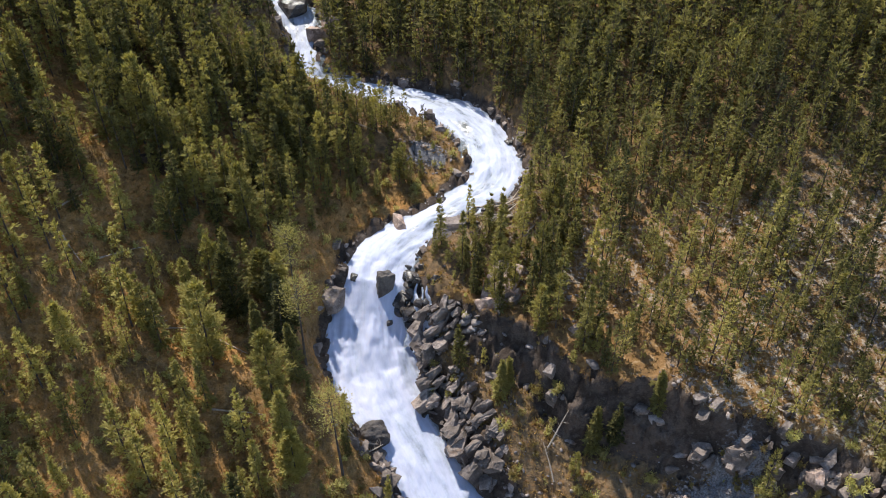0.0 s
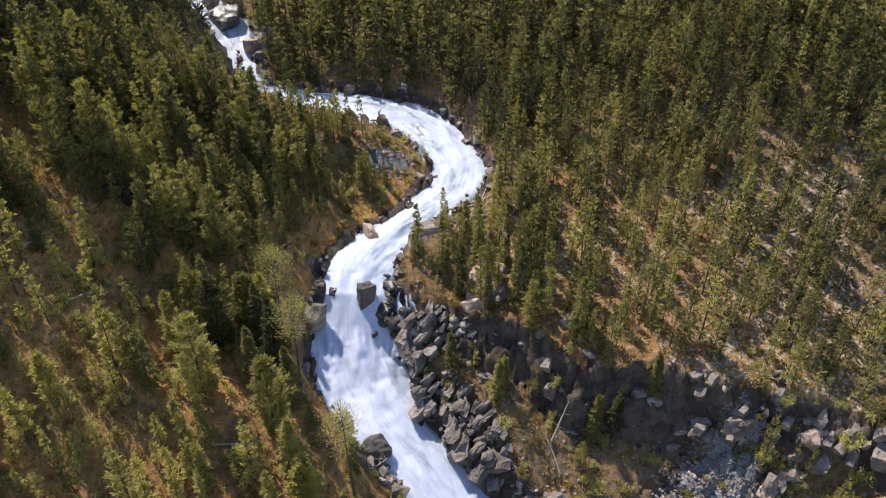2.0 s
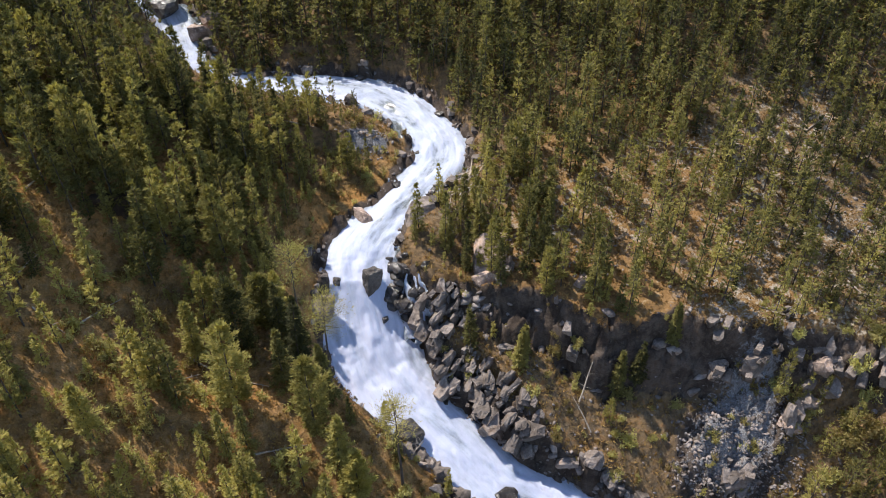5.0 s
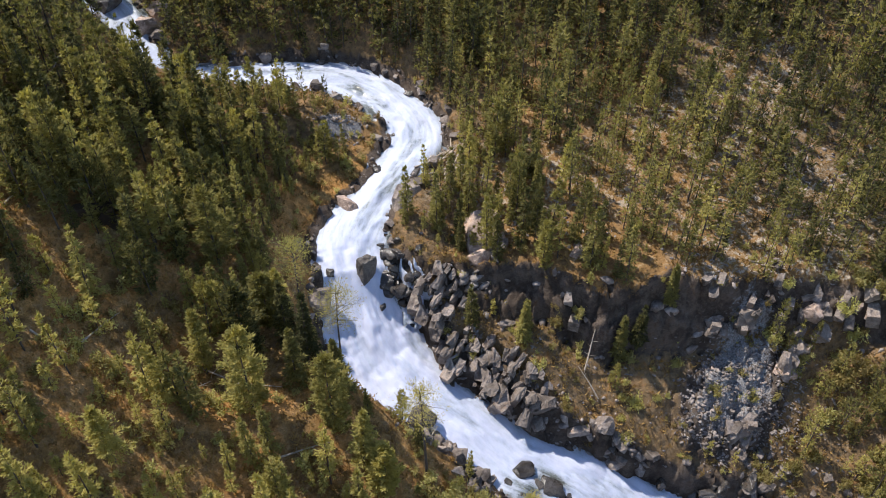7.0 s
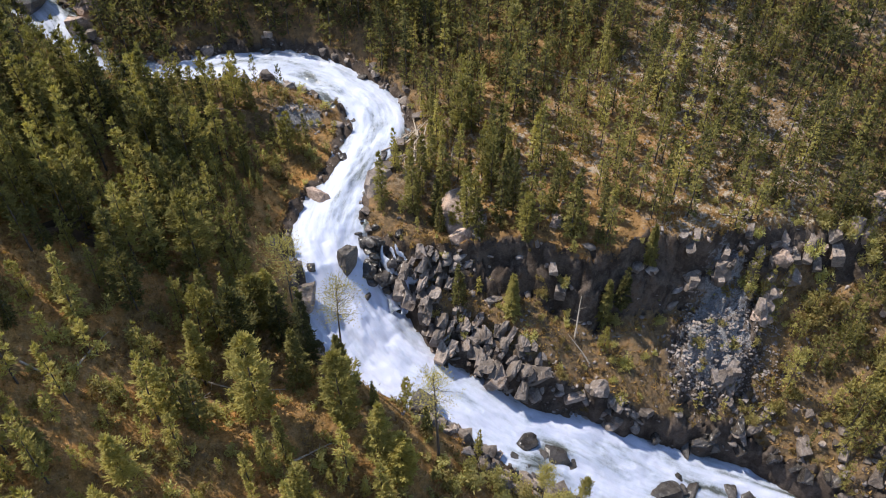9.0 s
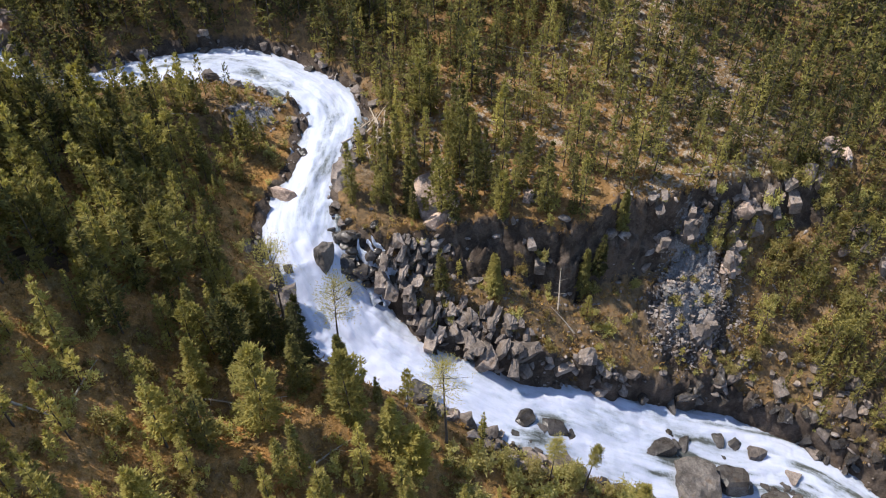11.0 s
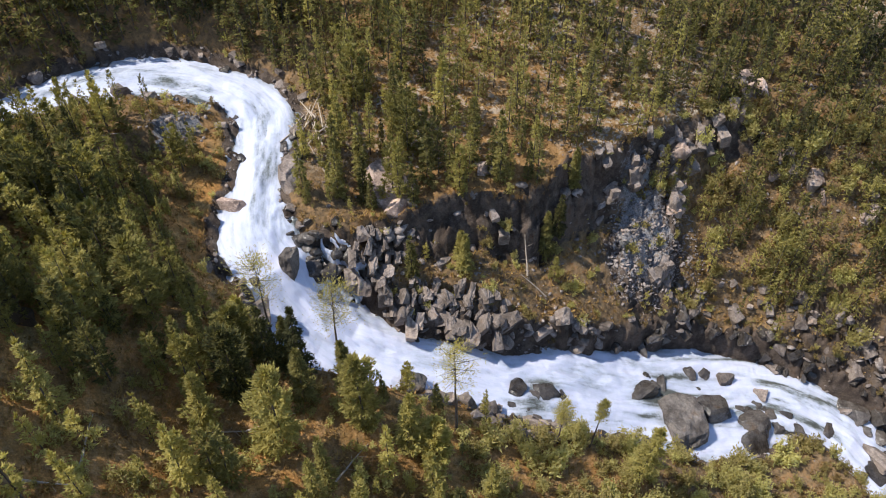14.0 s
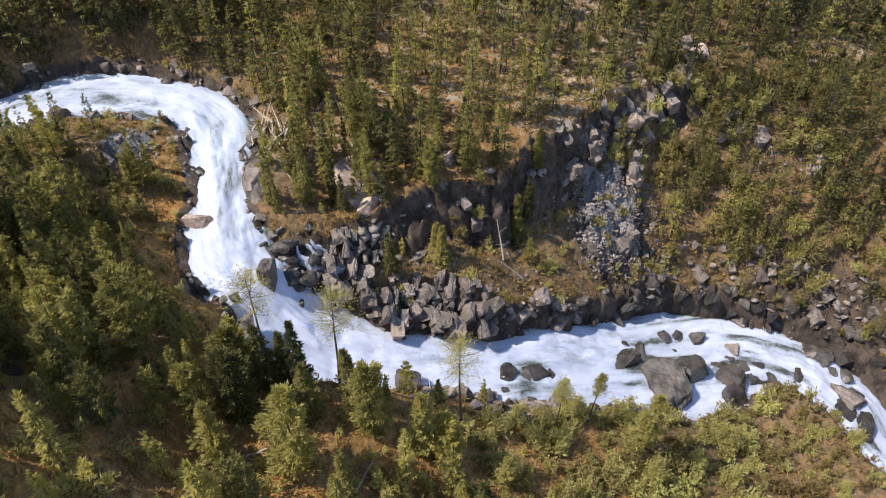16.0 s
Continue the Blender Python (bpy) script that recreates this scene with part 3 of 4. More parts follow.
def shape_of(kind, seed, full, far=False):
    h, w, tone, label = KINDS[kind]
    k = "larch" if kind == "young" else kind
    n, per = {"pine": (62, 28), "spruce": (78, 20), "larch": (58, 20), "young": (34, 16)}[kind]
    size = {"pine": 0.46, "spruce": 0.47, "larch": 0.43, "young": 0.33}[kind]
    if not full:
        n, per = {"pine": (52, 9), "spruce": (56, 8), "larch": (44, 8), "young": (24, 8)}[kind]
        size *= 1.26
    if far:
        n, size = n // 2, size * 1.35
    wood, crown = conifer(seed, h, w, n, per, k, size)
    return wood, crown, tone


HEROES = [  # kind, x, y, height, spread, tone, sort of label
    ("bare", -15.6, -2.7, 13.2, 2.9, 0.95, 0), ("bare", -10.8, -13.2, 14.2, 2.8, 0.8, 0), ("bare", -17.3, 4.0, 13.0, 3.2, 0.95, 1),
    ("larch", -1.4, -30.3, 11.5, 2.3, 0.7, 1), ("bare", -3.4, -21.5, 8.0, 1.4, 0.95, 0), ("bare", -1.3, -24.5, 9.0, 0.9, 0.6, 0),
    ("pine", -25.4, -4.6, 11.6, 2.2, 0.78, 2), ("pine", -18.4, -8.0, 10.6, 1.9, 0.62, 2), ("larch", -17.0, -11.6, 9.2, 1.7, 0.85, 1),
    ("pine", -15.6, -14.1, 7.4, 1.6, 1.0, 2), ("larch", -28.4, 0.9, 9.4, 1.5, 0.8, 1), ("larch", -37.8, -8.4, 7.6, 1.9, 1.0, 1),
    ("spruce", 6.7, -2.7, 6.0, 1.0, 0.4, 3), ("spruce", 17.1, -8.2, 7.0, 1.2, 0.25, 3), ("pine", -23.8, 1.8, 10.0, 1.9, 0.3, 3),
    ("pine", -23.6, 12.1, 10.5, 2.0, 0.3, 3), ("spruce", -18.4, -0.4, 9.5, 1.5, 0.08, 3), ("spruce", -17.6, 1.6, 6.5, 1.3, 0.2, 3), ("spruce", -16.4, -4.6, 8.0, 1.4, 0.12, 3), ("spruce", -19.6, 2.4, 8.5, 1.5, 0.15, 3), ("larch", -19.2, 5.6, 7.0, 1.6, 0.9, 1), ("pine", -20.9, 4.4, 7.5, 1.9, 0.55, 2), ("spruce", -20.4, -2.6, 8.0, 1.4, 0.2, 3),
    ("spruce", 19.2, -8.4, 6.5, 1.0, 0.20, 3), ("spruce", 7.7, -1.8, 4.5, 0.8, 0.45, 3), ("spruce", 23.4, -8.2, 6.0, 0.9, 0.30, 3)]
HERO_SPOTS = [(h[1], h[2], 2.4) for h in HEROES] + [(8.6, 21.0, 2.6), (7.2, 18.6, 2.4), (GRAVEL[0], GRAVEL[1], 2.8)]


def forest_spots():
    """Where the trees stand: x, y, z, kind, size, turn, slimness."""
    rng = np.random.default_rng(7)
    cell = 1.7
    gx, gy = np.meshgrid(np.arange(-56, 88, cell), np.arange(-60, 74, cell))
    x = gx.ravel() + rng.uniform(-0.46, 0.46, gx.size) * cell
    y = gy.ravel() + rng.uniform(-0.46, 0.46, gx.size) * cell
    h, rocky, d, c, zw, lat = land(x, y)
    left = lat < 0
    dens = np.where(left, 0.4 + 0.28 * smooth(2, 22, y) + 0.2 * fbm(x, y, 12, 2, 81), 0.5 + 0.18 * smooth(6, 22, y) + 0.26 * fbm(x, y, 11, 3, 83))
    dens = np.where(y > 40, np.maximum(dens, 0.85), dens)
    dens = np.where(~left & (y > 12) & (d < 9), 0.72, dens)
    dens = np.where(~left & (y > 26) & (x < 45), np.maximum(dens, 0.66), dens)
    dens = np.where(~left & (c < 0), 0.1 + 0.85 * smooth(26, 40, x) + 0.2 * fbm(x, y, 9, 2, 85), dens)
    dens = np.where(~left & (c > 0) & (y < 8), dens * 0.95, dens)
    dens = np.where(~left & (c > 0.2) & (c < 3.5) & (y < 16), 0.55, dens)
    clear = np.where(left & (y > -2) & (y < 27), np.where(y < 14, 5.5, 4.0), 1.8)
    clear = np.where((y > 27) & (y < 56), np.where(left, 4.4, 1.8), np.where(y >= 56, 2.0, clear))
    clear = np.where(~left & (y > 10) & (y <= 27), 1.5, clear)
    dens = dens * np.where(~left & (c > 0.2), 1.0, smooth(0.9, 0.3, rocky)) * (d > clear)
    dens = np.where(left & (x > -14) & (y < -15), dens * 0.7, dens)
    dens = np.where(left & (y < 10) & (x > -42), dens * (1.0 + 0.4 * (x < -29)), np.where(left & (y < 16), dens * 1.2, dens))
    glade = np.minimum(np.abs((x + 36) * 0.77 + (y - 8) * 0.64) + 9 * (x < -38) + 9 * (x > -21), np.abs((x + 22) * 0.62 + (y + 9) * 0.78) + 9 * (x < -23) + 9 * (x > -11))
    dens = np.where(left & (glade < 1.8), dens * 0.25, dens)
    inner = left & (y > 29) & (y < 51) & (d < 13)
    dens = np.where(inner, np.where(d < 5.5, 0.0, 0.8), dens)
    dens = np.where(left & (x < -20), dens * 1.15, np.where(y > 16, dens * 1.12, dens))
    dens = np.where(~left & (x > 52), np.maximum(dens, 0.72), dens)
    dens = np.where(~left & (y > 26) & (x < 20) & (d > 1.0), 0.98, dens)
    dens = np.where(np.abs(lat) < river_at(x, y)[1] + 1.0, 0, dens)
    shelf = ~left & (c > 0.2) & (x < 70)
    keep = rng.random(x.size) < dens * np.where(shelf, np.where(y > 18, 1.08, 0.9), np.where(left, np.where(y < 10, np.where(x < -24, 1.0, 0.82), 1.05), 0.82))
    for hx, hy, rad in HERO_SPOTS:
        keep &= np.hypot(x - hx, y - hy) > rad
    out = []
    tone = fbm(x, y, 18, 2, 91)
    limit = np.full(x.size, 2.0)
    for part_of in (1.0, 0.7, 0.45):  # the sunlit fall: tall trees stand back from it
        reach = (h + 9.4 * part_of - zw) / math.tan(radians(SUN_EL))
        sx, sy = x - math.sin(radians(SUN_AZ)) * reach, y - math.cos(radians(SUN_AZ)) * reach
        over = river_at(sx, sy)
        limit = np.where(left & (sy > -8) & (sy < 30) & (np.abs(over[2]) < over[1]), part_of * 0.65, limit)
    for i in np.nonzero(keep)[0]:
        r, size = rng.random(), rng.uniform(0.5, 1.15) * (0.88 if left[i] and y[i] < 10 else 1.0)
        light = 0.3 - 0.25 * (smooth(22, 42, y[i]) if left[i] else smooth(12, 30, y[i])) + 0.15 * tone[i] + (0.2 if x[i] > 40 and y[i] < -5 else 0.0) + (0.34 if left[i] and y[i] < 6 else 0)
        slim = rng.uniform(0.74, 0.95)
        if shelf[i]:
            size, slim = rng.uniform(0.48, 1.02), rng.uniform(0.7, 0.9) + (0.1 if y[i] > 18 else 0)
        if not left[i] and y[i] > 24 and x[i] < 42:
            light, slim = 0.08, 0.9
        if left[i] and -4 < y[i] < 30:
            size = min(size, max(0.28, d[i] / (13 if y[i] < 12 else 8.5)))
        size = min(size, limit[i])
        if left[i] and x[i] > -14 and y[i] < -15:
            kind, size = "young", size * 0.62
        elif inner[i]:
            kind, size = ("young" if r < 0.35 else "larch" if r < 0.5 else "pine" if r < 0.8 else "spruce"), size * 0.72
        elif not left[i] and c[i] < 1.5:
            kind, size = ("young" if r < (0.6 if x[i] < 33 else 0.3) else ("larch" if r < 0.42 else "pine" if r < 0.72 else "spruce")), size * (0.76 if x[i] < 33 else 0.82)
        elif not left[i] and y[i] < 10:
            kind = "larch" if r < 0.26 else ("young" if r < 0.4 else "pine" if r < 0.52 else "spruce")
        elif not left[i] and 12 < y[i] < 30 and d[i] < 7:
            kind, size = ("young" if r < 0.35 else "larch" if r < 0.7 else "spruce"), size * (0.8 if r > 0.35 else 1.0)
        elif not left[i] and y[i] >= 30 and d[i] < 3.5:
            kind, size = ("young" if r < 0.2 else "spruce"), size * (1.0 if r < 0.2 else 0.95)
        elif left[i] and y[i] < 10 and x[i] > -42 and r < 0.3:
            kind, size = "young", size * 0.85
        elif r < light:
            kind = "larch"
        elif r < light + (0.28 if left[i] and y[i] < 8 else 0.12):
            kind = "young"
        else:
            kind = "pine" if rng.random() < 0.36 else "spruce"
        out.append((x[i], y[i], h[i] - 0.1, kind, size, rng.random() * 2 * math.pi, slim))
    return out


def plant(ob, x, y, z, size, turn, slim=1.0):
    m = Matrix.Translation((x, y, z)) @ Matrix.Rotation(turn, 4, "Z") @ Matrix.Diagonal((size * slim, size * slim, size, 1))
    copy = copy_thing(ob, m)
    copy.matrix_basis = m
    return copy


def build_forest():
    spots = forest_spots()
    near = [p for p in spots if -50 < p[0] < 34 and -34 < p[1] < 40]
    near = sorted(near, key=lambda p: (p[0] + 18) ** 2 * (0.6 if p[0] < -18 else 0.8) + (p[1] - 4) ** 2)[:560]
    chosen = {id(p) for p in near}
    masters = {}
    for kind in KINDS:
        masters[kind] = []
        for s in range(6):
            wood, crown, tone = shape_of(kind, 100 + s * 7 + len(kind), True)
            # last three crowns get lighter needles, with sunlight put into the colour
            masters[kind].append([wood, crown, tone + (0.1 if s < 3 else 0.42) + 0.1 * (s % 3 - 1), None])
    names = {"pine": "pine_tree", "spruce": "spruce_tree", "larch": "larch_tree", "young": "young_conifer"}
    for p in near:
        x, y, z, kind, size, turn, slim = p
        # share of the sunlit-toned crowns, high on the front slope
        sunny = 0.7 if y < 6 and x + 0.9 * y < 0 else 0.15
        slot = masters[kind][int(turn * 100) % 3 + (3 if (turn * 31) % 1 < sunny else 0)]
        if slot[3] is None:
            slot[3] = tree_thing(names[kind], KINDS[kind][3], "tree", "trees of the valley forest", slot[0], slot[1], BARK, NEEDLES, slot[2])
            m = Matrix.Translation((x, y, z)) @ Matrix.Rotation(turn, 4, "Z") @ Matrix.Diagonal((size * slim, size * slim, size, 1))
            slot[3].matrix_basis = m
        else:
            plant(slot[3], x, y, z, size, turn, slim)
    # the rest of the forest, too many to count
    small = {(k, far): [shape_of(k, 300 + s * 5 + len(k), False, far) for s in range(6)] for k in KINDS for far in (False, True)}
    vs, fs, tones, slots, o = [], [], [], [], 0
    rng = np.random.default_rng(3)
    for p in spots:
        if id(p) in chosen:
            continue
        x, y, z, kind, size, turn, slim = p
        wood, crown, tone = small[kind, y > 42 or x > 60][int(turn * 100) % 6]
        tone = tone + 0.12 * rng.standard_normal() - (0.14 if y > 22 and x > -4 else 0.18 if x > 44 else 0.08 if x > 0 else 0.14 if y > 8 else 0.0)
        tall = size * rng.uniform(0.9, 1.15)
        cs, sn = math.cos(turn) * size * slim, math.sin(turn) * size * slim
        for slot, (v, f) in enumerate((wood, crown)):
            q = np.stack([v[:, 0] * cs - v[:, 1] * sn + x, v[:, 0] * sn + v[:, 1] * cs + y, v[:, 2] * tall + z], 1)
            vs.append(q)
            fs.append(f + o)
            o += len(v)
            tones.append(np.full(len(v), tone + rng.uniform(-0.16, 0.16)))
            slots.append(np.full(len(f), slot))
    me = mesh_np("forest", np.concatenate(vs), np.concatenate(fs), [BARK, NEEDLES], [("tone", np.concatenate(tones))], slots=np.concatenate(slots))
    tagged(new("distant_forest", me), "dense mixed forest of pine, spruce and larch covering the slopes", "forest", kind="stuff")


def build_heroes():
    words = ["tall larch, almost bare trunk with thin tuft of twigs", "open larch with fresh yellow-green needles on the bank",
             "broad sunlit yellow-green pine on the grassy slope", "dark green conifer standing on the rocky slope"]
    for k, (kind, x, y, h, w, tone, say) in enumerate(HEROES):
        n, per = {"bare": (80, 26), "larch": (130, 28), "pine": (110, 58), "spruce": (130, 28)}[kind]
        wood, crown = conifer(500 + k, h, w, n, per, kind, {"bare": 0.22, "larch": 0.32, "pine": 0.36, "spruce": 0.3}[kind])
        name = "larch_tree" if kind in ("bare", "larch") else kind + "_tree"
        ob = tree_thing(name, words[say], "tree", "", wood, crown, BARK, NEEDLES, tone)
        ob.matrix_basis = Matrix.Translation((x, y, ground_z(x, y) - 0.15))


build_forest()
build_heroes()


# ---- rocks ----
def crag_shape(name, seed, planes=10, blocky=0.5, detail=3, worn=0.0, rough=0.07, strata=0.05):
    """A broken rock about two metres across: flat faces cut at random, layered and chipped, with edges more or less worn."""
    rng = np.random.default_rng(seed)
    bm = bmesh.new()
    bmesh.ops.create_icosphere(bm, subdivisions=detail, radius=1.0)
    p = rng.normal(0, 1, (planes, 3))
    p /= np.linalg.norm(p, axis=1, keepdims=True)
    box = np.zeros_like(p)
    box[np.arange(planes), np.abs(p).argmax(1)] = np.sign(p[np.arange(planes), np.abs(p).argmax(1)])
    p = np.concatenate([p * (1 - blocky) + box * blocky, np.eye(3), -np.eye(3)])
    p /= np.linalg.norm(p, axis=1, keepdims=True)
    far = np.concatenate([rng.uniform(0.6, 0.92, planes), np.full(6, 0.95)])
    n = np.array([v.co[:] for v in bm.verts])
    n /= np.linalg.norm(n, axis=1, keepdims=True)
    r = (far / np.maximum(n @ p.T, 0.05)).min(1)
    r = r * (1 - worn) + 0.85 * worn
    axis = Vector(rng.normal(0, 1, 3)).normalized()
    for v, way, d in zip(bm.verts, n, r):
        q = Vector(way) * d
        k = noise.fractal(q * 1.6 + Vector((seed, 0, 3)), 0.9, 2.1, 4) * rough
        layer = q.dot(axis) * 5.5 + noise.noise(q * 1.5) * 0.8
        v.co = q * (1 + k + strata * (layer - math.floor(layer) - 0.5))
    bmesh.ops.recalc_face_normals(bm, faces=bm.faces[:])
    me = bpy.data.meshes.new(name)
    bm.to_mesh(me)
    bm.free()
    return me


def split_shape(name, seed, cuts=6, deep=0.75, chip=0.04):
    """A block split along flat faces, with chipped, layered surfaces."""
    rng = np.random.default_rng(seed)
    bm = bmesh.new()
    bmesh.ops.create_cube(bm, size=1.9)
    for v in bm.verts:
        v.co += Vector(rng.uniform(-0.18, 0.18, 3))
    for k in range(cuts):
        way = Vector(rng.normal(0, 1, 3)).normalized()
        bmesh.ops.bisect_plane(bm, geom=bm.verts[:] + bm.edges[:] + bm.faces[:], plane_co=way * rng.uniform(deep - 0.12, deep + 0.25), plane_no=way, clear_outer=True)
        bmesh.ops.holes_fill(bm, edges=[e for e in bm.edges if e.is_boundary])
    bmesh.ops.bevel(bm, geom=bm.edges[:], offset=0.04, segments=1, affect="EDGES", profile=0.6)
    bmesh.ops.triangulate(bm, faces=bm.faces[:])
    for k in range(2):
        bmesh.ops.subdivide_edges(bm, edges=[e for e in bm.edges if e.calc_length() > 0.5], cuts=1)
        bmesh.ops.triangulate(bm, faces=bm.faces[:])
    bm.normal_update()
    axis = Vector(rng.normal(0, 1, 3)).normalized()
    for v in bm.verts:
        layer = v.co.dot(axis) * 3.2 + noise.noise(v.co * 1.3) * 0.6
        v.co += v.normal * (0.07 * noise.noise(v.co * 2.1 + Vector((seed, 0, 3))) + chip * (2 * (layer - math.floor(layer)) - 1))
    bmesh.ops.recalc_face_normals(bm, faces=bm.faces[:])
    me = bpy.data.meshes.new(name)
    bm.to_mesh(me)
    bm.free()
    return me


SLAB_SHAPES = [split_shape("slab", 20 + k, 4 + k % 3, 0.8) for k in range(9)]
ROCK_SHAPES = [split_shape("boulder", 40 + k, 8 + k % 3, 0.7) for k in range(9)]
PALE_SHAPES = [me.copy() for me in ROCK_SHAPES]
WET_SHAPES = [crag_shape("boulder", 80 + k, 8, 0.3, 3, 0.2, 0.12, 0.03) for k in range(9)]
WORN_SHAPES = [crag_shape("boulder", 90 + k, 8, 0.35, 4, 0.12, 0.13, 0.04) for k in range(9)]
EARTH_SHAPE = crag_shape("earth_bank", 17, 7, 0.4, 4, 0.15, 0.12, 0.02)
EARTH_SHAPE.materials.append(make_bark("bare_earth", (0.03, 0.02, 0.013), (0.09, 0.055, 0.032)))
DARK_SLABS = [me.copy() for me in SLAB_SHAPES]
for me in SLAB_SHAPES:
    me.materials.append(ROCK)
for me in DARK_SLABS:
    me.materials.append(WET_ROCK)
for me in ROCK_SHAPES:
    me.materials.append(ROCK)
for me in WORN_SHAPES:
    me.materials.append(SPLASHED_ROCK)
for me in PALE_SHAPES:
    me.materials.append(PALE_ROCK)
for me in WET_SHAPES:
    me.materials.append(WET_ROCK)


def put_rock(k, x, y, z, sx, sy, sz, turn=0.0, dip=0.0, roll=0.0, wet=False, pale=False, label="", group="boulders of the river banks", name="boulder", worn=False):
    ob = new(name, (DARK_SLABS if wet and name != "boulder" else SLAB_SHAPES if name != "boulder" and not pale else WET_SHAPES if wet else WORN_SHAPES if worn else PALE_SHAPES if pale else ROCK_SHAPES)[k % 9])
    ob.matrix_world = Matrix.Translation((x, y, z)) @ Euler((roll, dip, turn)).to_matrix().to_4x4() @ Matrix.Diagonal((sx, sy, sz, 1))
    return tagged(ob, label or ("dark wet boulder in the white water" if wet else "angular grey boulder on the river bank"), "rock", group)


BIG_ROCKS = [  # x, y, top, half sizes, turn
    (-7.1, 11.0, 48.5, 1.4, 1.1, 1.3, 0.3), (-8.3, -5.8, 39.4, 1.9, 1.5, 1.9, 0.5), (-5.9, 20.5, 49.9, 0.8, 1.6, 1.0, 0.2),
    (0.6, 17.0, 50.9, 2.4, 1.6, 1.5, 0.4), (12.6, -31.9, 26.2, 3.9, 3.3, 3.2, 0.9), (17.0, -33.6, 24.8, 1.9, 2.4, 2.2, 0.9), (24.4, -33.6, 22.2, 1.5, 0.8, 0.9, -0.8),
    (25.5, -37.9, 20.8, 1.2, 1.0, 0.9, 0.2), (30.5, -48.3, 19.0, 1.7, 0.9, 0.8, -0.7), (27.6, -54.0, 17.6, 2.6, 1.7, 1.4, 1.0),
    (7.2, 8.4, 48.8, 2.7, 3.5, 1.6, -0.25), (31.4, -13.2, 44.6, 1.7, 1.1, 2.2, 0.5), (33.3, -18.9, 40.2, 0.8, 0.8, 1.1, 0.9),
    (46.0, -19.8, 48.2, 1.5, 1.1, 1.5, 0.2), (-14.3, 9.4, 46.6, 1.5, 1.3, 1.4, 0.8)]
SWEPT = [(-5.3, 9.7, 1.0), (-4.3, 11.4, 0.9), (-3.9, 8.7, 1.3), (-2.4, 9.9, 1.0), (-5.6, 8.6, 0.7), (21.6, -28.6, 1.1), (22.8, -30.7, 0.7), (19.1, -34.6, 1.4), (20.1, -38.6, 1.9),
         (17.2, -39.6, 1.9), (13.1, -25.0, 1.5), (15.0, -26.2, 1.0), (22.4, -44.4, 1.2), (22.8, -47.9, 1.5), (26.4, -47.3, 1.1), (31.1, -48.8, 1.8), (25.9, -54.6, 1.9), (25.0, -57.0, 1.5), (28.5, -55.3, 1.1), (30.2, -53.3, 1.0), (0.6, -14.0, 1.3), (3.0, -16.8, 1.6), (16.4, -26.9, 1.1), (3.4, 31.3, 0.6), (3.9, 21.3, 0.8), (2.9, 29.0, 0.6), (-11.4, 12.4, 0.6)]


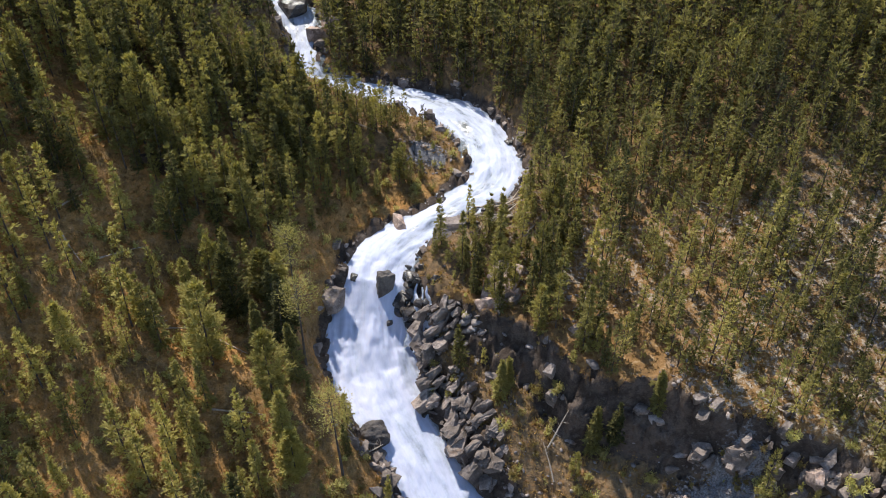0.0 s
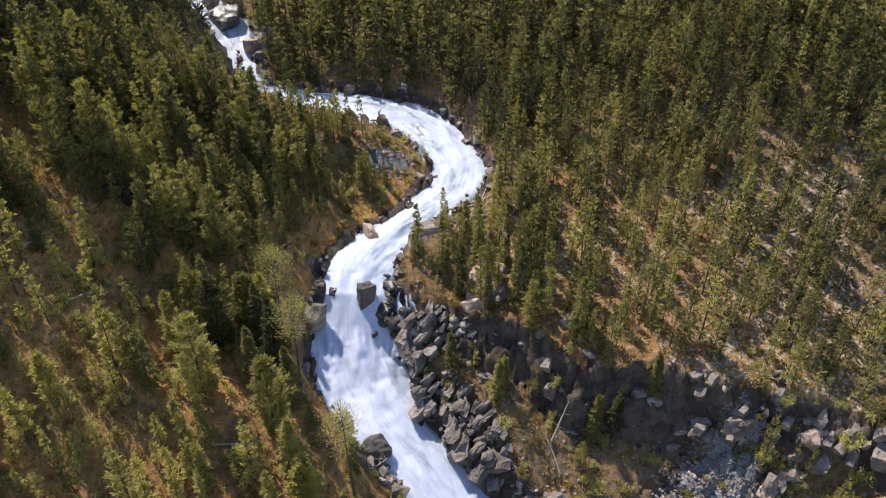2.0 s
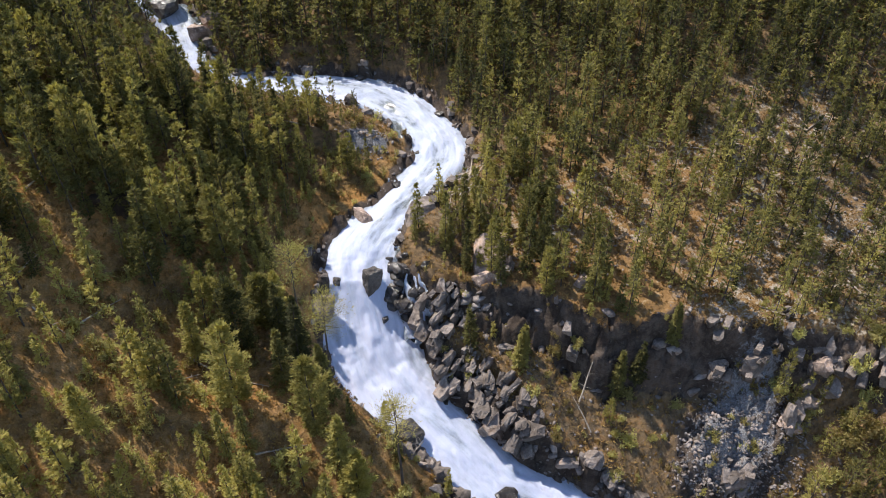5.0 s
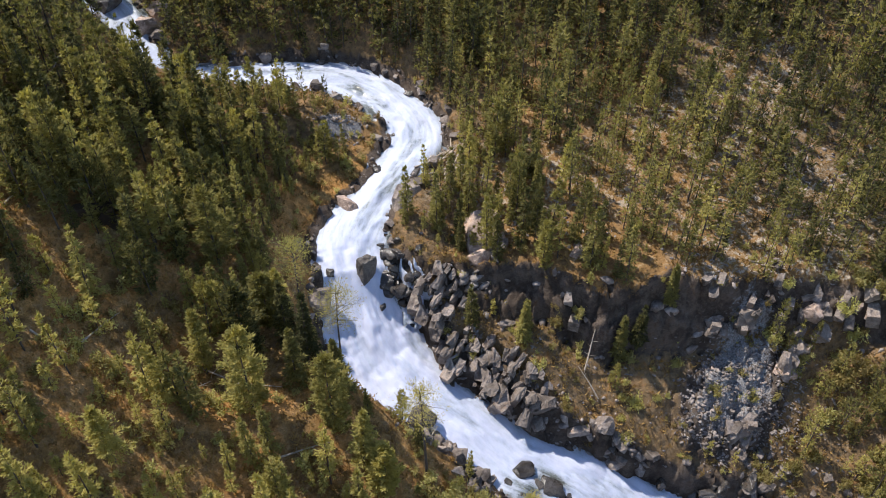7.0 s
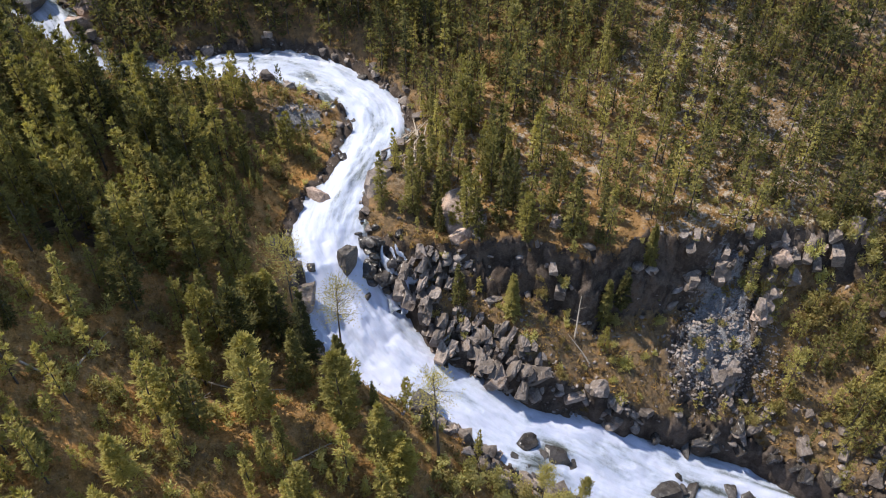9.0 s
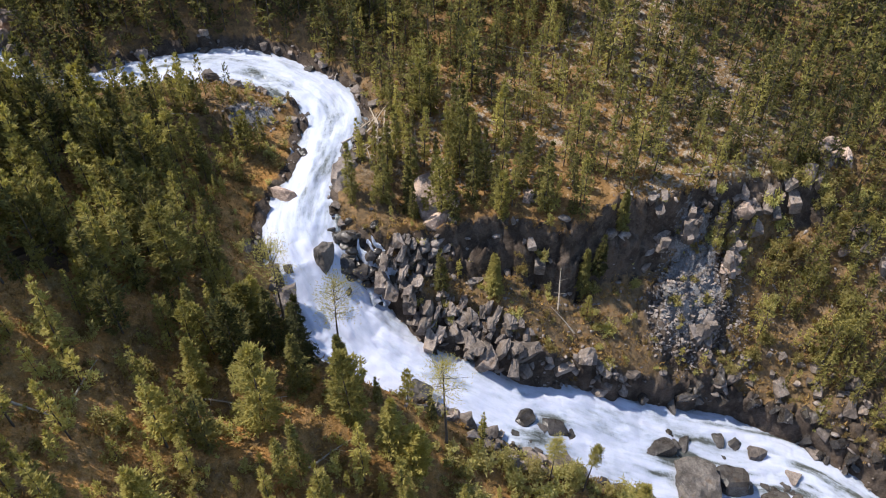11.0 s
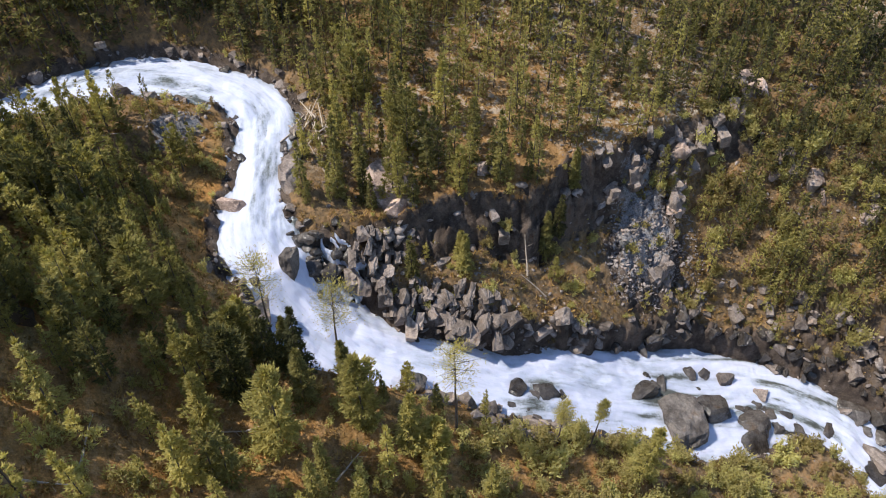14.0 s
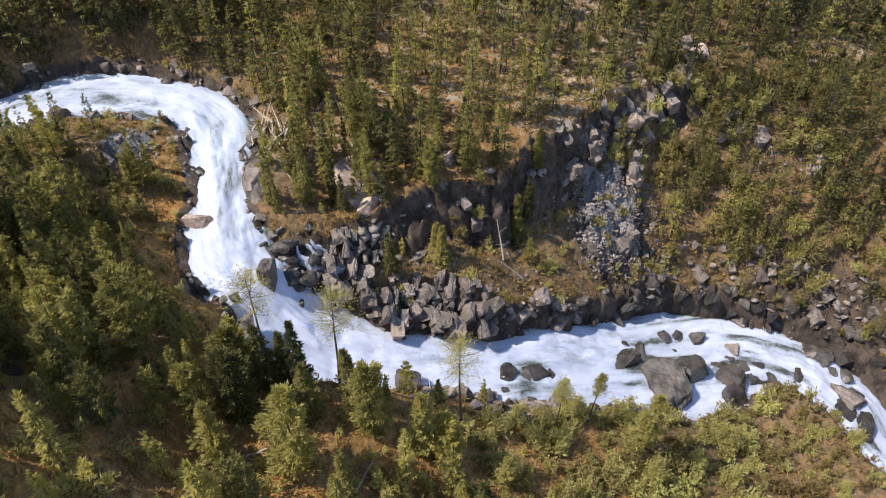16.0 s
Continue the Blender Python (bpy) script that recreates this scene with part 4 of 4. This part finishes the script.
def build_rocks():
    rng = np.random.default_rng(21)
    for k, (x, y, top, sx, sy, sz, turn) in enumerate(BIG_ROCKS):
        sz = max(sz, (top - ground_z(x, y) + 0.5) / 1.75)
        put_rock(k, x, y, top - 0.9 * sz, sx, sy, sz, turn, 0.12, 0.5 if k == 10 else 0.1, pale=k in (2, 10, 13), wet=k == 5, worn=k in (0, 1, 4), label="large pale tan slab of bare rock" if k in (10, 13) else "large angular grey boulder with worn edges", group="large boulders")
    for k, (x, y, r) in enumerate(SWEPT):
        zw, r = river_at([x], [y])[0][0], r * (1.25 if y < -20 else 1.0)
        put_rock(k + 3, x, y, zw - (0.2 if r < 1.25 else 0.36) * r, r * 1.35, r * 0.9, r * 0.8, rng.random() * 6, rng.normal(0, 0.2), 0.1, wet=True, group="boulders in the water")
    for cx, cy, n, r0 in ((1.6, -16.0, 9, 0.75), (14.6, -26.6, 4, 0.7), (20.5, -37.5, 5, 0.9), (22.5, -41.5, 6, 0.9), (28.0, -53.0, 6, 0.9), (-4.2, 9.6, 7, 0.6), (24.0, -31.0, 4, 0.6)):
        for k in range(n):
            x, y, r = cx + rng.normal(0, 1.9), cy + rng.normal(0, 1.3), r0 * rng.uniform(0.6, 1.3)
            zw = river_at([x], [y])[0][0]
            put_rock(k, x, y, zw - 0.3 * r, r * 1.3, r * 0.9, r * 0.75, rng.random() * 6, rng.normal(0, 0.2), rng.normal(0, 0.15), wet=True, group="boulders in the water")
    for x, y, top, r in ((-25.3, 66.2, 63.6, 2.6), (-20.4, 58.6, 60.4, 1.2), (-19.0, 61.0, 61.4, 1.4), (-27.2, 69.0, 64.6, 1.3)):
        put_rock(int(r * 10), x, y, top - 0.75 * r, r * 1.3, r, r, rng.random() * 3, 0.1, 0.1, wet=r > 2.4, pale=r < 2.4, label="massive boulder beside the upper rapids", group="large boulders")
    for x, y, sx, sy, sz, turn in ((-34.3, 15.3, 2.4, 1.1, 1.5, 0.15), (-32.6, 15.0, 1.2, 0.8, 1.0, -0.3)):
        ob = new("earth_bank", EARTH_SHAPE)
        ob.matrix_world = Matrix.Translation((x, y, ground_z(x, y))) @ Matrix.Rotation(turn, 4, "Z") @ Matrix.Diagonal((sx, sy, sz, 1))
        tagged(ob, "dark brown eroded earth bank under the trees", "earth bank")
    # dark rocks between the fall and the slabs
    for k in range(22):
        x, y = rng.uniform(-6.4, -0.6), rng.uniform(5.6, 12.4)
        h, rocky, d, c, zw, lat = (v[0] for v in land([x], [y], False))
        if lat < 0 or d < -0.9:
            continue
        r = rng.uniform(0.45, 1.0)
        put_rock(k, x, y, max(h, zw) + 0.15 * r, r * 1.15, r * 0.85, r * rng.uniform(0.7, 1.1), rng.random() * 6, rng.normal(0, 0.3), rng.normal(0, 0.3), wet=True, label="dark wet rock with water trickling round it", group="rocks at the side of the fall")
    # upright slabs stacked beside the fall
    n = 0
    while n < 150:
        x, y = rng.uniform(-4, 14), rng.uniform(-13, 7)
        h, rocky, d, c, zw, lat = (v[0] for v in land([x], [y], False))
        if lat < 0 or not 0.2 < d < 5.0 or c > 0.2 or x + 0.5 * rng.random() * x > 7.5:
            continue
        r = (0.32 + 1.1 * rng.random() ** 1.9) * (1.1 if d < 2.5 else 0.8)
        put_rock(n, x, y, h + 0.2 * r, r * rng.uniform(0.7, 1.1), r * rng.uniform(0.35, 0.6), r * rng.uniform(1.0, 1.6), 0.75 + rng.normal(0, 0.28), -0.5 + rng.normal(0, 0.25), rng.normal(0.3, 0.25), label="upright grey rock slab stacked beside the waterfall", group="slabs beside the waterfall", name="upright_rock")
        n += 1
    # craggy blocks of the lower bank
    n = 0
    while n < 120:
        x, y = rng.uniform(4, 40), rng.uniform(-58, -12)
        h, rocky, d, c, zw, lat = (v[0] for v in land([x], [y], False))
        if lat < 0 or not -0.2 < d < 6.5 or rng.random() > (1.0 if x > 24 else 0.3 if d < 1.5 else 0.05):
            continue
        r = 0.3 + 0.8 * rng.random() ** 1.8
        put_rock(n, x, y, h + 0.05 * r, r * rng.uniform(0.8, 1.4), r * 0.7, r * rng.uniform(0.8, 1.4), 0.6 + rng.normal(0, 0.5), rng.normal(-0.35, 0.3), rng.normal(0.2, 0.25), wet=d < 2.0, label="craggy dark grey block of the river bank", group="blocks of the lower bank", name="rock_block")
        n += 1
    # jagged crag under the edge of the shelf
    for k in range(11):
        x, y = 33.2 + rng.normal(0, 1.9), -13.4 + rng.normal(0, 1.4)
        r = rng.uniform(0.35, 0.9)
        put_rock(k, x, y, ground_z(x, y) + 0.15 * r, r * 0.9, r * 0.5, r * 1.7, 0.5 + rng.normal(0, 0.35), -0.35 + rng.normal(0, 0.2), rng.normal(0.3, 0.2), label="jagged grey spike of split rock on the crag", group="spikes of the crag", name="crag_rock")
    # heap of rocks on the wooded bank under the waterfall
    n = 0
    while n < 44:
        x, y = rng.uniform(-11, 0), rng.uniform(-21, -5)
        h, rocky, d, c, zw, lat = (v[0] for v in land([x], [y], False))
        if lat > 0 or not -0.4 < d < 3.2:
            continue
        r = rng.uniform(0.35, 1.0)
        put_rock(n, x, y, h + 0.2 * r, r * 1.2, r * 0.8, r * rng.uniform(0.8, 1.2), rng.random() * 6, rng.normal(0, 0.3), rng.normal(0.1, 0.3), label="brownish grey broken rock heaped on the bank", group="rocks heaped under the wooded bank")
        n += 1
    # outcrops on the wooded slope
    for cx, cy, r0 in ((52.3, -19.6, 1.5), (34.7, -18.6, 1.0), (46.0, -32.9, 1.1), (47.1, -27.9, 1.1), (47.4, -40.4, 1.0), (44.2, -19.7, 1.3), (38.0, -17.0, 1.1), (16.4, -0.4, 1.1), (7.4, 6.4, 1.2)):
        for k in range(5):
            x, y, r = cx + rng.normal(0, 1.0), cy + rng.normal(0, 0.8), r0 * rng.uniform(0.5, 1.1)
            put_rock(k + int(cx), x, y, ground_z(x, y) + 0.1 * r, r * 1.1, r * 0.7, r * 1.1, 0.7 + rng.normal(0, 0.4), -0.3 + rng.normal(0, 0.2), rng.normal(0.2, 0.2), pale=k % 2 == 0, label="pale broken outcrop among the trees", group="outcrops of the slope", name="outcrop")
    # banks
    n = 0
    while n < 120:
        x, y = rng.uniform(-30, 40), rng.uniform(-60, 66)
        h, rocky, d, c, zw, lat = (v[0] for v in land([x], [y]))
        if not -0.5 < d < 1.6 or (lat < 0 and rng.random() < 0.35):
            continue
        if y < -18 and lat > 0 and rng.random() < 0.7:
            continue
        r = rng.uniform(0.3, 0.85) * (1.25 if y < -8 else 1.0)
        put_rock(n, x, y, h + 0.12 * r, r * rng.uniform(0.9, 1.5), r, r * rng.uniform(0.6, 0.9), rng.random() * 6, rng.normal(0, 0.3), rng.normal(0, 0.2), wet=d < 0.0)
        n += 1
    # blocks broken from the cliff
    n = 0
    while n < 36:
        k = rng.integers(2, len(CLIFF) - 2)
        t = rng.random()
        p = CLIFF[k] * (1 - t) + CLIFF[k + 1] * t
        x, y = p + rng.normal(0, 1.6, 2) + (-0.5, -1.2)
        h, rocky, d, c, zw, lat = (v[0] for v in land([x], [y]))
        if rocky < 0.3 or c > 1.0 or lat < 0 or (x < 27 and rng.random() < 0.85):
            continue
        r = rng.uniform(0.35, 0.95)
        put_rock(n + 2, x, y, h - 0.1 * r, r * 1.5, r * 0.75, r * 1.0, 0.5 + rng.normal(0, 0.4), -0.3 + rng.normal(0, 0.25), rng.normal(0, 0.3), label="broken dark grey block of the cliff face", group="blocks of the cliff", name="cliff_block")
        n += 1


def build_scree():
    """Loose stones of the scree, the banks and the stony shelf, past counting."""
    rng = np.random.default_rng(33)
    x, y = rng.uniform(-20, 60, 150000), rng.uniform(-56, 60, 150000)
    h, rocky, d, c, zw, lat = land(x, y)
    fan = np.where((lat > 0) & (c < 0), np.exp(-(((x - 28) / 7.5) ** 2 + ((y + 18) / 5.5) ** 2)), 0)
    want = np.maximum(smooth(0.12, 0.6, fan + 0.3 * fbm(x, y, 3, 2, 75)), 0.16 * smooth(0.5, 0.9, rocky) * (d < 6))
    want = np.maximum(want, np.where((lat > 0) & (c > 0) & (d > 3) & (y < 14), 0.14 * smooth(-0.1, 0.3, fbm(x, y, 9, 3, 73)), 0))
    want = np.maximum(want, 0.8 * np.exp(-(((x - GRAVEL[0]) / 3) ** 2 + ((y - GRAVEL[1]) / 1.8) ** 2)))
    want = np.maximum(want, np.where((lat > 0) & (c < -0.5) & (d > 1), 0.12 * smooth(-0.3, 0.3, fbm(x, y, 3.5, 3, 79)), 0))
    want *= d > -0.3
    face = (lat > 0) & (c < 0.8) & (rocky > 0.45) & (fan < 0.3) & (d > 0.2)
    pick = np.nonzero(rng.random(x.size) < np.where(face, np.where((c > -6) & (x > 5), 0.02, np.where(y < -22, 0.05, 0.14)) * smooth(-0.25, 0.15, fbm(x, y, 4.5, 3, 57)), want))[0][:15000]
    forms = []
    for k in range(5):
        bm = bmesh.new()
        bmesh.ops.create_icosphere(bm, subdivisions=1, radius=1.0)
        for v in bm.verts:
            v.co *= rng.uniform(0.65, 1.15)
        forms.append((np.array([v.co[:] for v in bm.verts]), np.array([[v.index for v in f.verts] for f in bm.faces])))
        bm.free()
    out = []
    for k, i in enumerate(pick):
        v, f = forms[k % 5]
        r = (0.14 + 0.62 * rng.random() ** 2.2) if face[i] else 0.06 + 0.24 * rng.random() ** 2.5
        m = np.array(Euler(rng.uniform(-0.8, 0.8, 2).tolist() + [rng.random() * 6]).to_matrix()) @ np.diag((r * 1.7, r, r * 0.42))
        out.append((v @ m.T + (x[i], y[i], h[i] + 0.25 * r), f))
    me = mesh_np("scree", *join(out), [STONE])
    tagged(new("scree_stones", me), "loose pale grey scree stones and broken rock", "stones", kind="stuff")


STONE = make_rock("scree_stone", 1.35, (1.0, 0.96, 0.95))
build_rocks()
build_scree()


# ---- shrubs and heath ----
def build_shrubs():
    rng = np.random.default_rng(55)
    forms = []
    for k in range(5):
        wood, leaves = shrub(700 + k, 1.5, 1.15, 18, 36, 0.3)
        forms.append(tree_thing("shrub", "low bushy shrub with olive and yellowish leaves", "shrub", "shrubs along the gorge", wood, leaves, BARK, SHRUB, 0.25 + 0.16 * k, "foliage"))
    for k in range(4):
        wood, leaves = shrub(730 + k, 3.3, 1.45, 26, 56, 0.3)
        forms.append(tree_thing("tall_shrub", "tall bushy olive-green shrub above the river bank", "shrub", "tall shrubs over the rapids", wood, leaves, BARK, SHRUB, 0.45 + 0.16 * k, "foliage"))
    first, n = [True] * 9, 0
    while n < 250:
        x, y = rng.uniform(-24, 50), rng.uniform(-56, 0)
        h, rocky, d, c, zw, lat = (v[0] for v in land([x], [y]))
        if d < 0.9:
            continue
        if lat > 0:
            want = 0 if c > 0.5 else (0.6 if x < 33 else 0.7) * (0.5 if rocky > 0.6 else 1)
        else:
            want = 0.75 if x > -14 and y < -16 else (0.25 if y < -12 else 0.0)
        if rng.random() > want:
            continue
        k, size, turn = n % 5, rng.uniform(0.45, 1.25) * (1.35 if (lat < 0 or x > 36) else 0.85), rng.random() * 6
        if lat < 0 and x > -16 and y < -15 and d > 2.2 and n % 2:
            k, size = 5 + n // 2 % 4, rng.uniform(0.55, 1.15)
        m = Matrix.Translation((x, y, h - 0.06)) @ Matrix.Rotation(turn, 4, "Z") @ Matrix.Diagonal((size, size, size * rng.uniform(0.8, 1.4), 1))
        if first[k]:
            forms[k].matrix_basis, first[k] = m, False
        else:
            copy_thing(forms[k], m).matrix_basis = m
        n += 1


def build_heath():
    """Tufts of rusty grass and dwarf scrub between the trees, past counting."""
    rng = np.random.default_rng(77)
    x, y = rng.uniform(-54, 70, 58000), rng.uniform(-56, 58, 58000)
    h, rocky, d, c, zw, lat = land(x, y)
    want = (0.45 + 0.25 * (c < 0) * (lat > 0) + 0.5 * fbm(x, y, 4, 3, 93)) * smooth(0.75, 0.35, rocky) * (d > 0.7)
    pick = np.nonzero(rng.random(x.size) < want)[0]
    base, way, size, tone = [], [], [], []
    hue = fbm(x, y, 9, 3, 97)
    for i in pick:
        k = 8
        r = rng.uniform(0.2, 0.62)
        o = rng.normal(0, r * 0.5, (k, 3)) * (1, 1, 0)
        base.append(o + (x[i], y[i], h[i] - 0.03))
        way.append(np.concatenate([rng.normal(0, 0.6, (k, 2)), rng.uniform(0.4, 1.2, (k, 1))], 1))
        size.append(rng.uniform(0.5, 1.2, k) * r)
        tone.append(np.full(k * 3, np.clip(0.5 + 0.5 * hue[i] + rng.normal(0, 0.15), 0, 1)))
    v, f = sprays(rng, np.concatenate(base), np.concatenate(way), np.concatenate(size), 0.9)
    me = mesh_np("heath", v, f, [HEATH], [("tone", np.concatenate(tone))])
    tagged(new("heath_tufts", me), "rusty orange grass tufts and dwarf scrub", "undergrowth", kind="stuff")


def build_scrub():
    """Thickets of low shrubs on the gorge slopes, past counting."""
    rng = np.random.default_rng(58)
    forms = [shrub(760 + k, 1.5, 1.1, 6, 34, 0.32) for k in range(5)]
    x, y = rng.uniform(-42, 62, 8000), rng.uniform(-64, 58, 8000)
    h, rocky, d, c, zw, lat = land(x, y)
    want = np.where(lat > 0, np.where(c < 0.3, np.where(x < 34, 0.75, 0.2), 0.04), np.where((x > -16) & (y < -15), 0.8, np.where((y < 10) & (x > -42) & (y < -22 - x), 0.5, np.where((y < 3) & (x > -28), 0.34, np.where(y < 12, 0.08, 0.02)))))
    want = np.where((lat > 0) & (c > 0.3) & (d < 6) & (y > 4), 0.95, want)
    want = np.where((lat > 0) & (c > 0.3) & (c < 6) & (y < 25), 0.34, want)
    want = np.where((lat > 0) & (c < -1.5) & (c > -7) & (x > 6), 0.85, want)
    want = np.where((lat < 0) & (y > 29) & (y < 51) & (d < 13), 0.3, np.where((lat < 0) & (y > -5) & (d < 7.5), 0.38, want))
    want = want * smooth(-0.35, 0.2, fbm(x, y, 7, 3, 59) + 0.1 + 0.25 * ((lat < 0) & (y < -12)))
    want = want * (d > 0.8) * np.where(rocky > 0.6, np.where(y < -20, 0.85, 0.6), 1)
    out, leaf, tones = [], [], []
    for k, i in enumerate(np.nonzero(rng.random(x.size) < want)[0]):
        wood, leaves = forms[k % 5]
        a, size = rng.random() * 6, rng.uniform(0.3, 1.0) * (1.15 if lat[i] < 0 else 1.3 if x[i] > 34 and y[i] < -14 else 0.75)
        m = np.array([[math.cos(a), -math.sin(a), 0], [math.sin(a), math.cos(a), 0], [0, 0, rng.uniform(0.7, 1.3)]]) * size
        for slot, (v, f) in enumerate((wood, leaves)):
            out.append((v @ m.T + (x[i], y[i], h[i] - 0.05), f))
            leaf.append(np.full(len(f), slot))
            tones.append(np.full(len(v), rng.random()))
    me = mesh_np("scrub", *join(out), [BARK, SHRUB], [("tone", np.concatenate(tones))], slots=np.concatenate(leaf))
    tagged(new("scrub_thicket", me), "low olive and russet scrub covering the gorge slopes", "scrub", kind="stuff")


build_shrubs()
build_scrub()
build_heath()


# ---- fallen logs ----
def log_shape(seed, length):
    rng = np.random.default_rng(seed)
    t = np.linspace(-0.5, 0.5, 6)
    p = np.stack([t * length, 0.05 * np.sin(t * 5 + seed), 0.04 * np.cos(t * 4)], 1)
    bits = [tube(p, np.linspace(0.12, 0.035, 6), 7)]
    for k in range(5):
        u = rng.uniform(-0.3, 0.5)
        a = np.array((u * length, 0, 0.03))
        bits.append(tube([a, a + (rng.uniform(0.1, 0.4), rng.normal(0, 0.5), rng.uniform(0, 0.4))], [0.035, 0.01], 4))
    return mesh_np("log", *join(bits), [DEADWOOD], flat=False)


def build_logs():
    rng = np.random.default_rng(12)
    forms = [log_shape(60 + k, 3.0 + 0.8 * k) for k in range(4)]

    def lay(x, y, turn, k, lift=0.1, tilt=None, label="fallen bleached log lying on the slope", group="fallen logs"):
        half = 0.4 * (3.0 + 0.8 * k)
        z0, z1 = ground_z(x - half * math.cos(turn), y - half * math.sin(turn)), ground_z(x + half * math.cos(turn), y + half * math.sin(turn))
        if tilt is None:
            tilt = -math.atan2(z1 - z0, 2 * half)
        ob = new("log", forms[k])
        ob.matrix_world = Matrix.Translation((x, y, max((z0 + z1) / 2, ground_z(x, y)) + lift)) @ Euler((0, tilt, turn)).to_matrix().to_4x4()
        tagged(ob, label, "log", group)

    for k, (x, y, turn) in enumerate([(16.7, 15.1, -0.5), (16.0, 15.8, 0.9), (12.0, -9.6, 1.9), (13.1, -7.6, 0.7), (35.5, -11.2, -0.6), (30.4, 18.2, -0.9), (31.6, 16.4, -0.7), (-27.3, 0.2, -0.7), (-32.0, -0.8, -0.5), (-29.7, -0.9, 0.6), (-24.0, -1.8, -0.5), (-5.6, 9.6, 0.1), (-2.0, 46.9, 0.35), (52.5, -17.5, -1.2)]):
        lay(x, y, turn, k % 4)
    for k in range(22):
        lay(rng.uniform(5.6, 10.2), rng.uniform(17.6, 22.6), 0.5 + rng.normal(0, 0.5), k % 4, 0.1 + 0.03 * k, rng.normal(0, 0.12), "bleached driftwood log in a jam on the bank", "logs of the jam")
    for k in range(6):
        lay(-8.6 + rng.normal(0, 0.8), -7.6 + rng.normal(0, 0.6), rng.random() * 3, 0, 0.2, rng.normal(0, 0.2), "splintered driftwood wedged against a boulder", "driftwood at the boulder")
    n = 0
    while n < 46:
        x, y = rng.uniform(-45, 70), rng.uniform(-30, 50)
        h, rocky, d, c, zw, lat = (v[0] for v in land([x], [y]))
        if d < 3 or (lat < 0 and rng.random() < 0.5) or -3 < c < 0.5:
            continue
        lay(x, y, rng.choice((-0.6, 0.9)) + rng.normal(0, 0.5), n % 4)
        n += 1


build_logs()
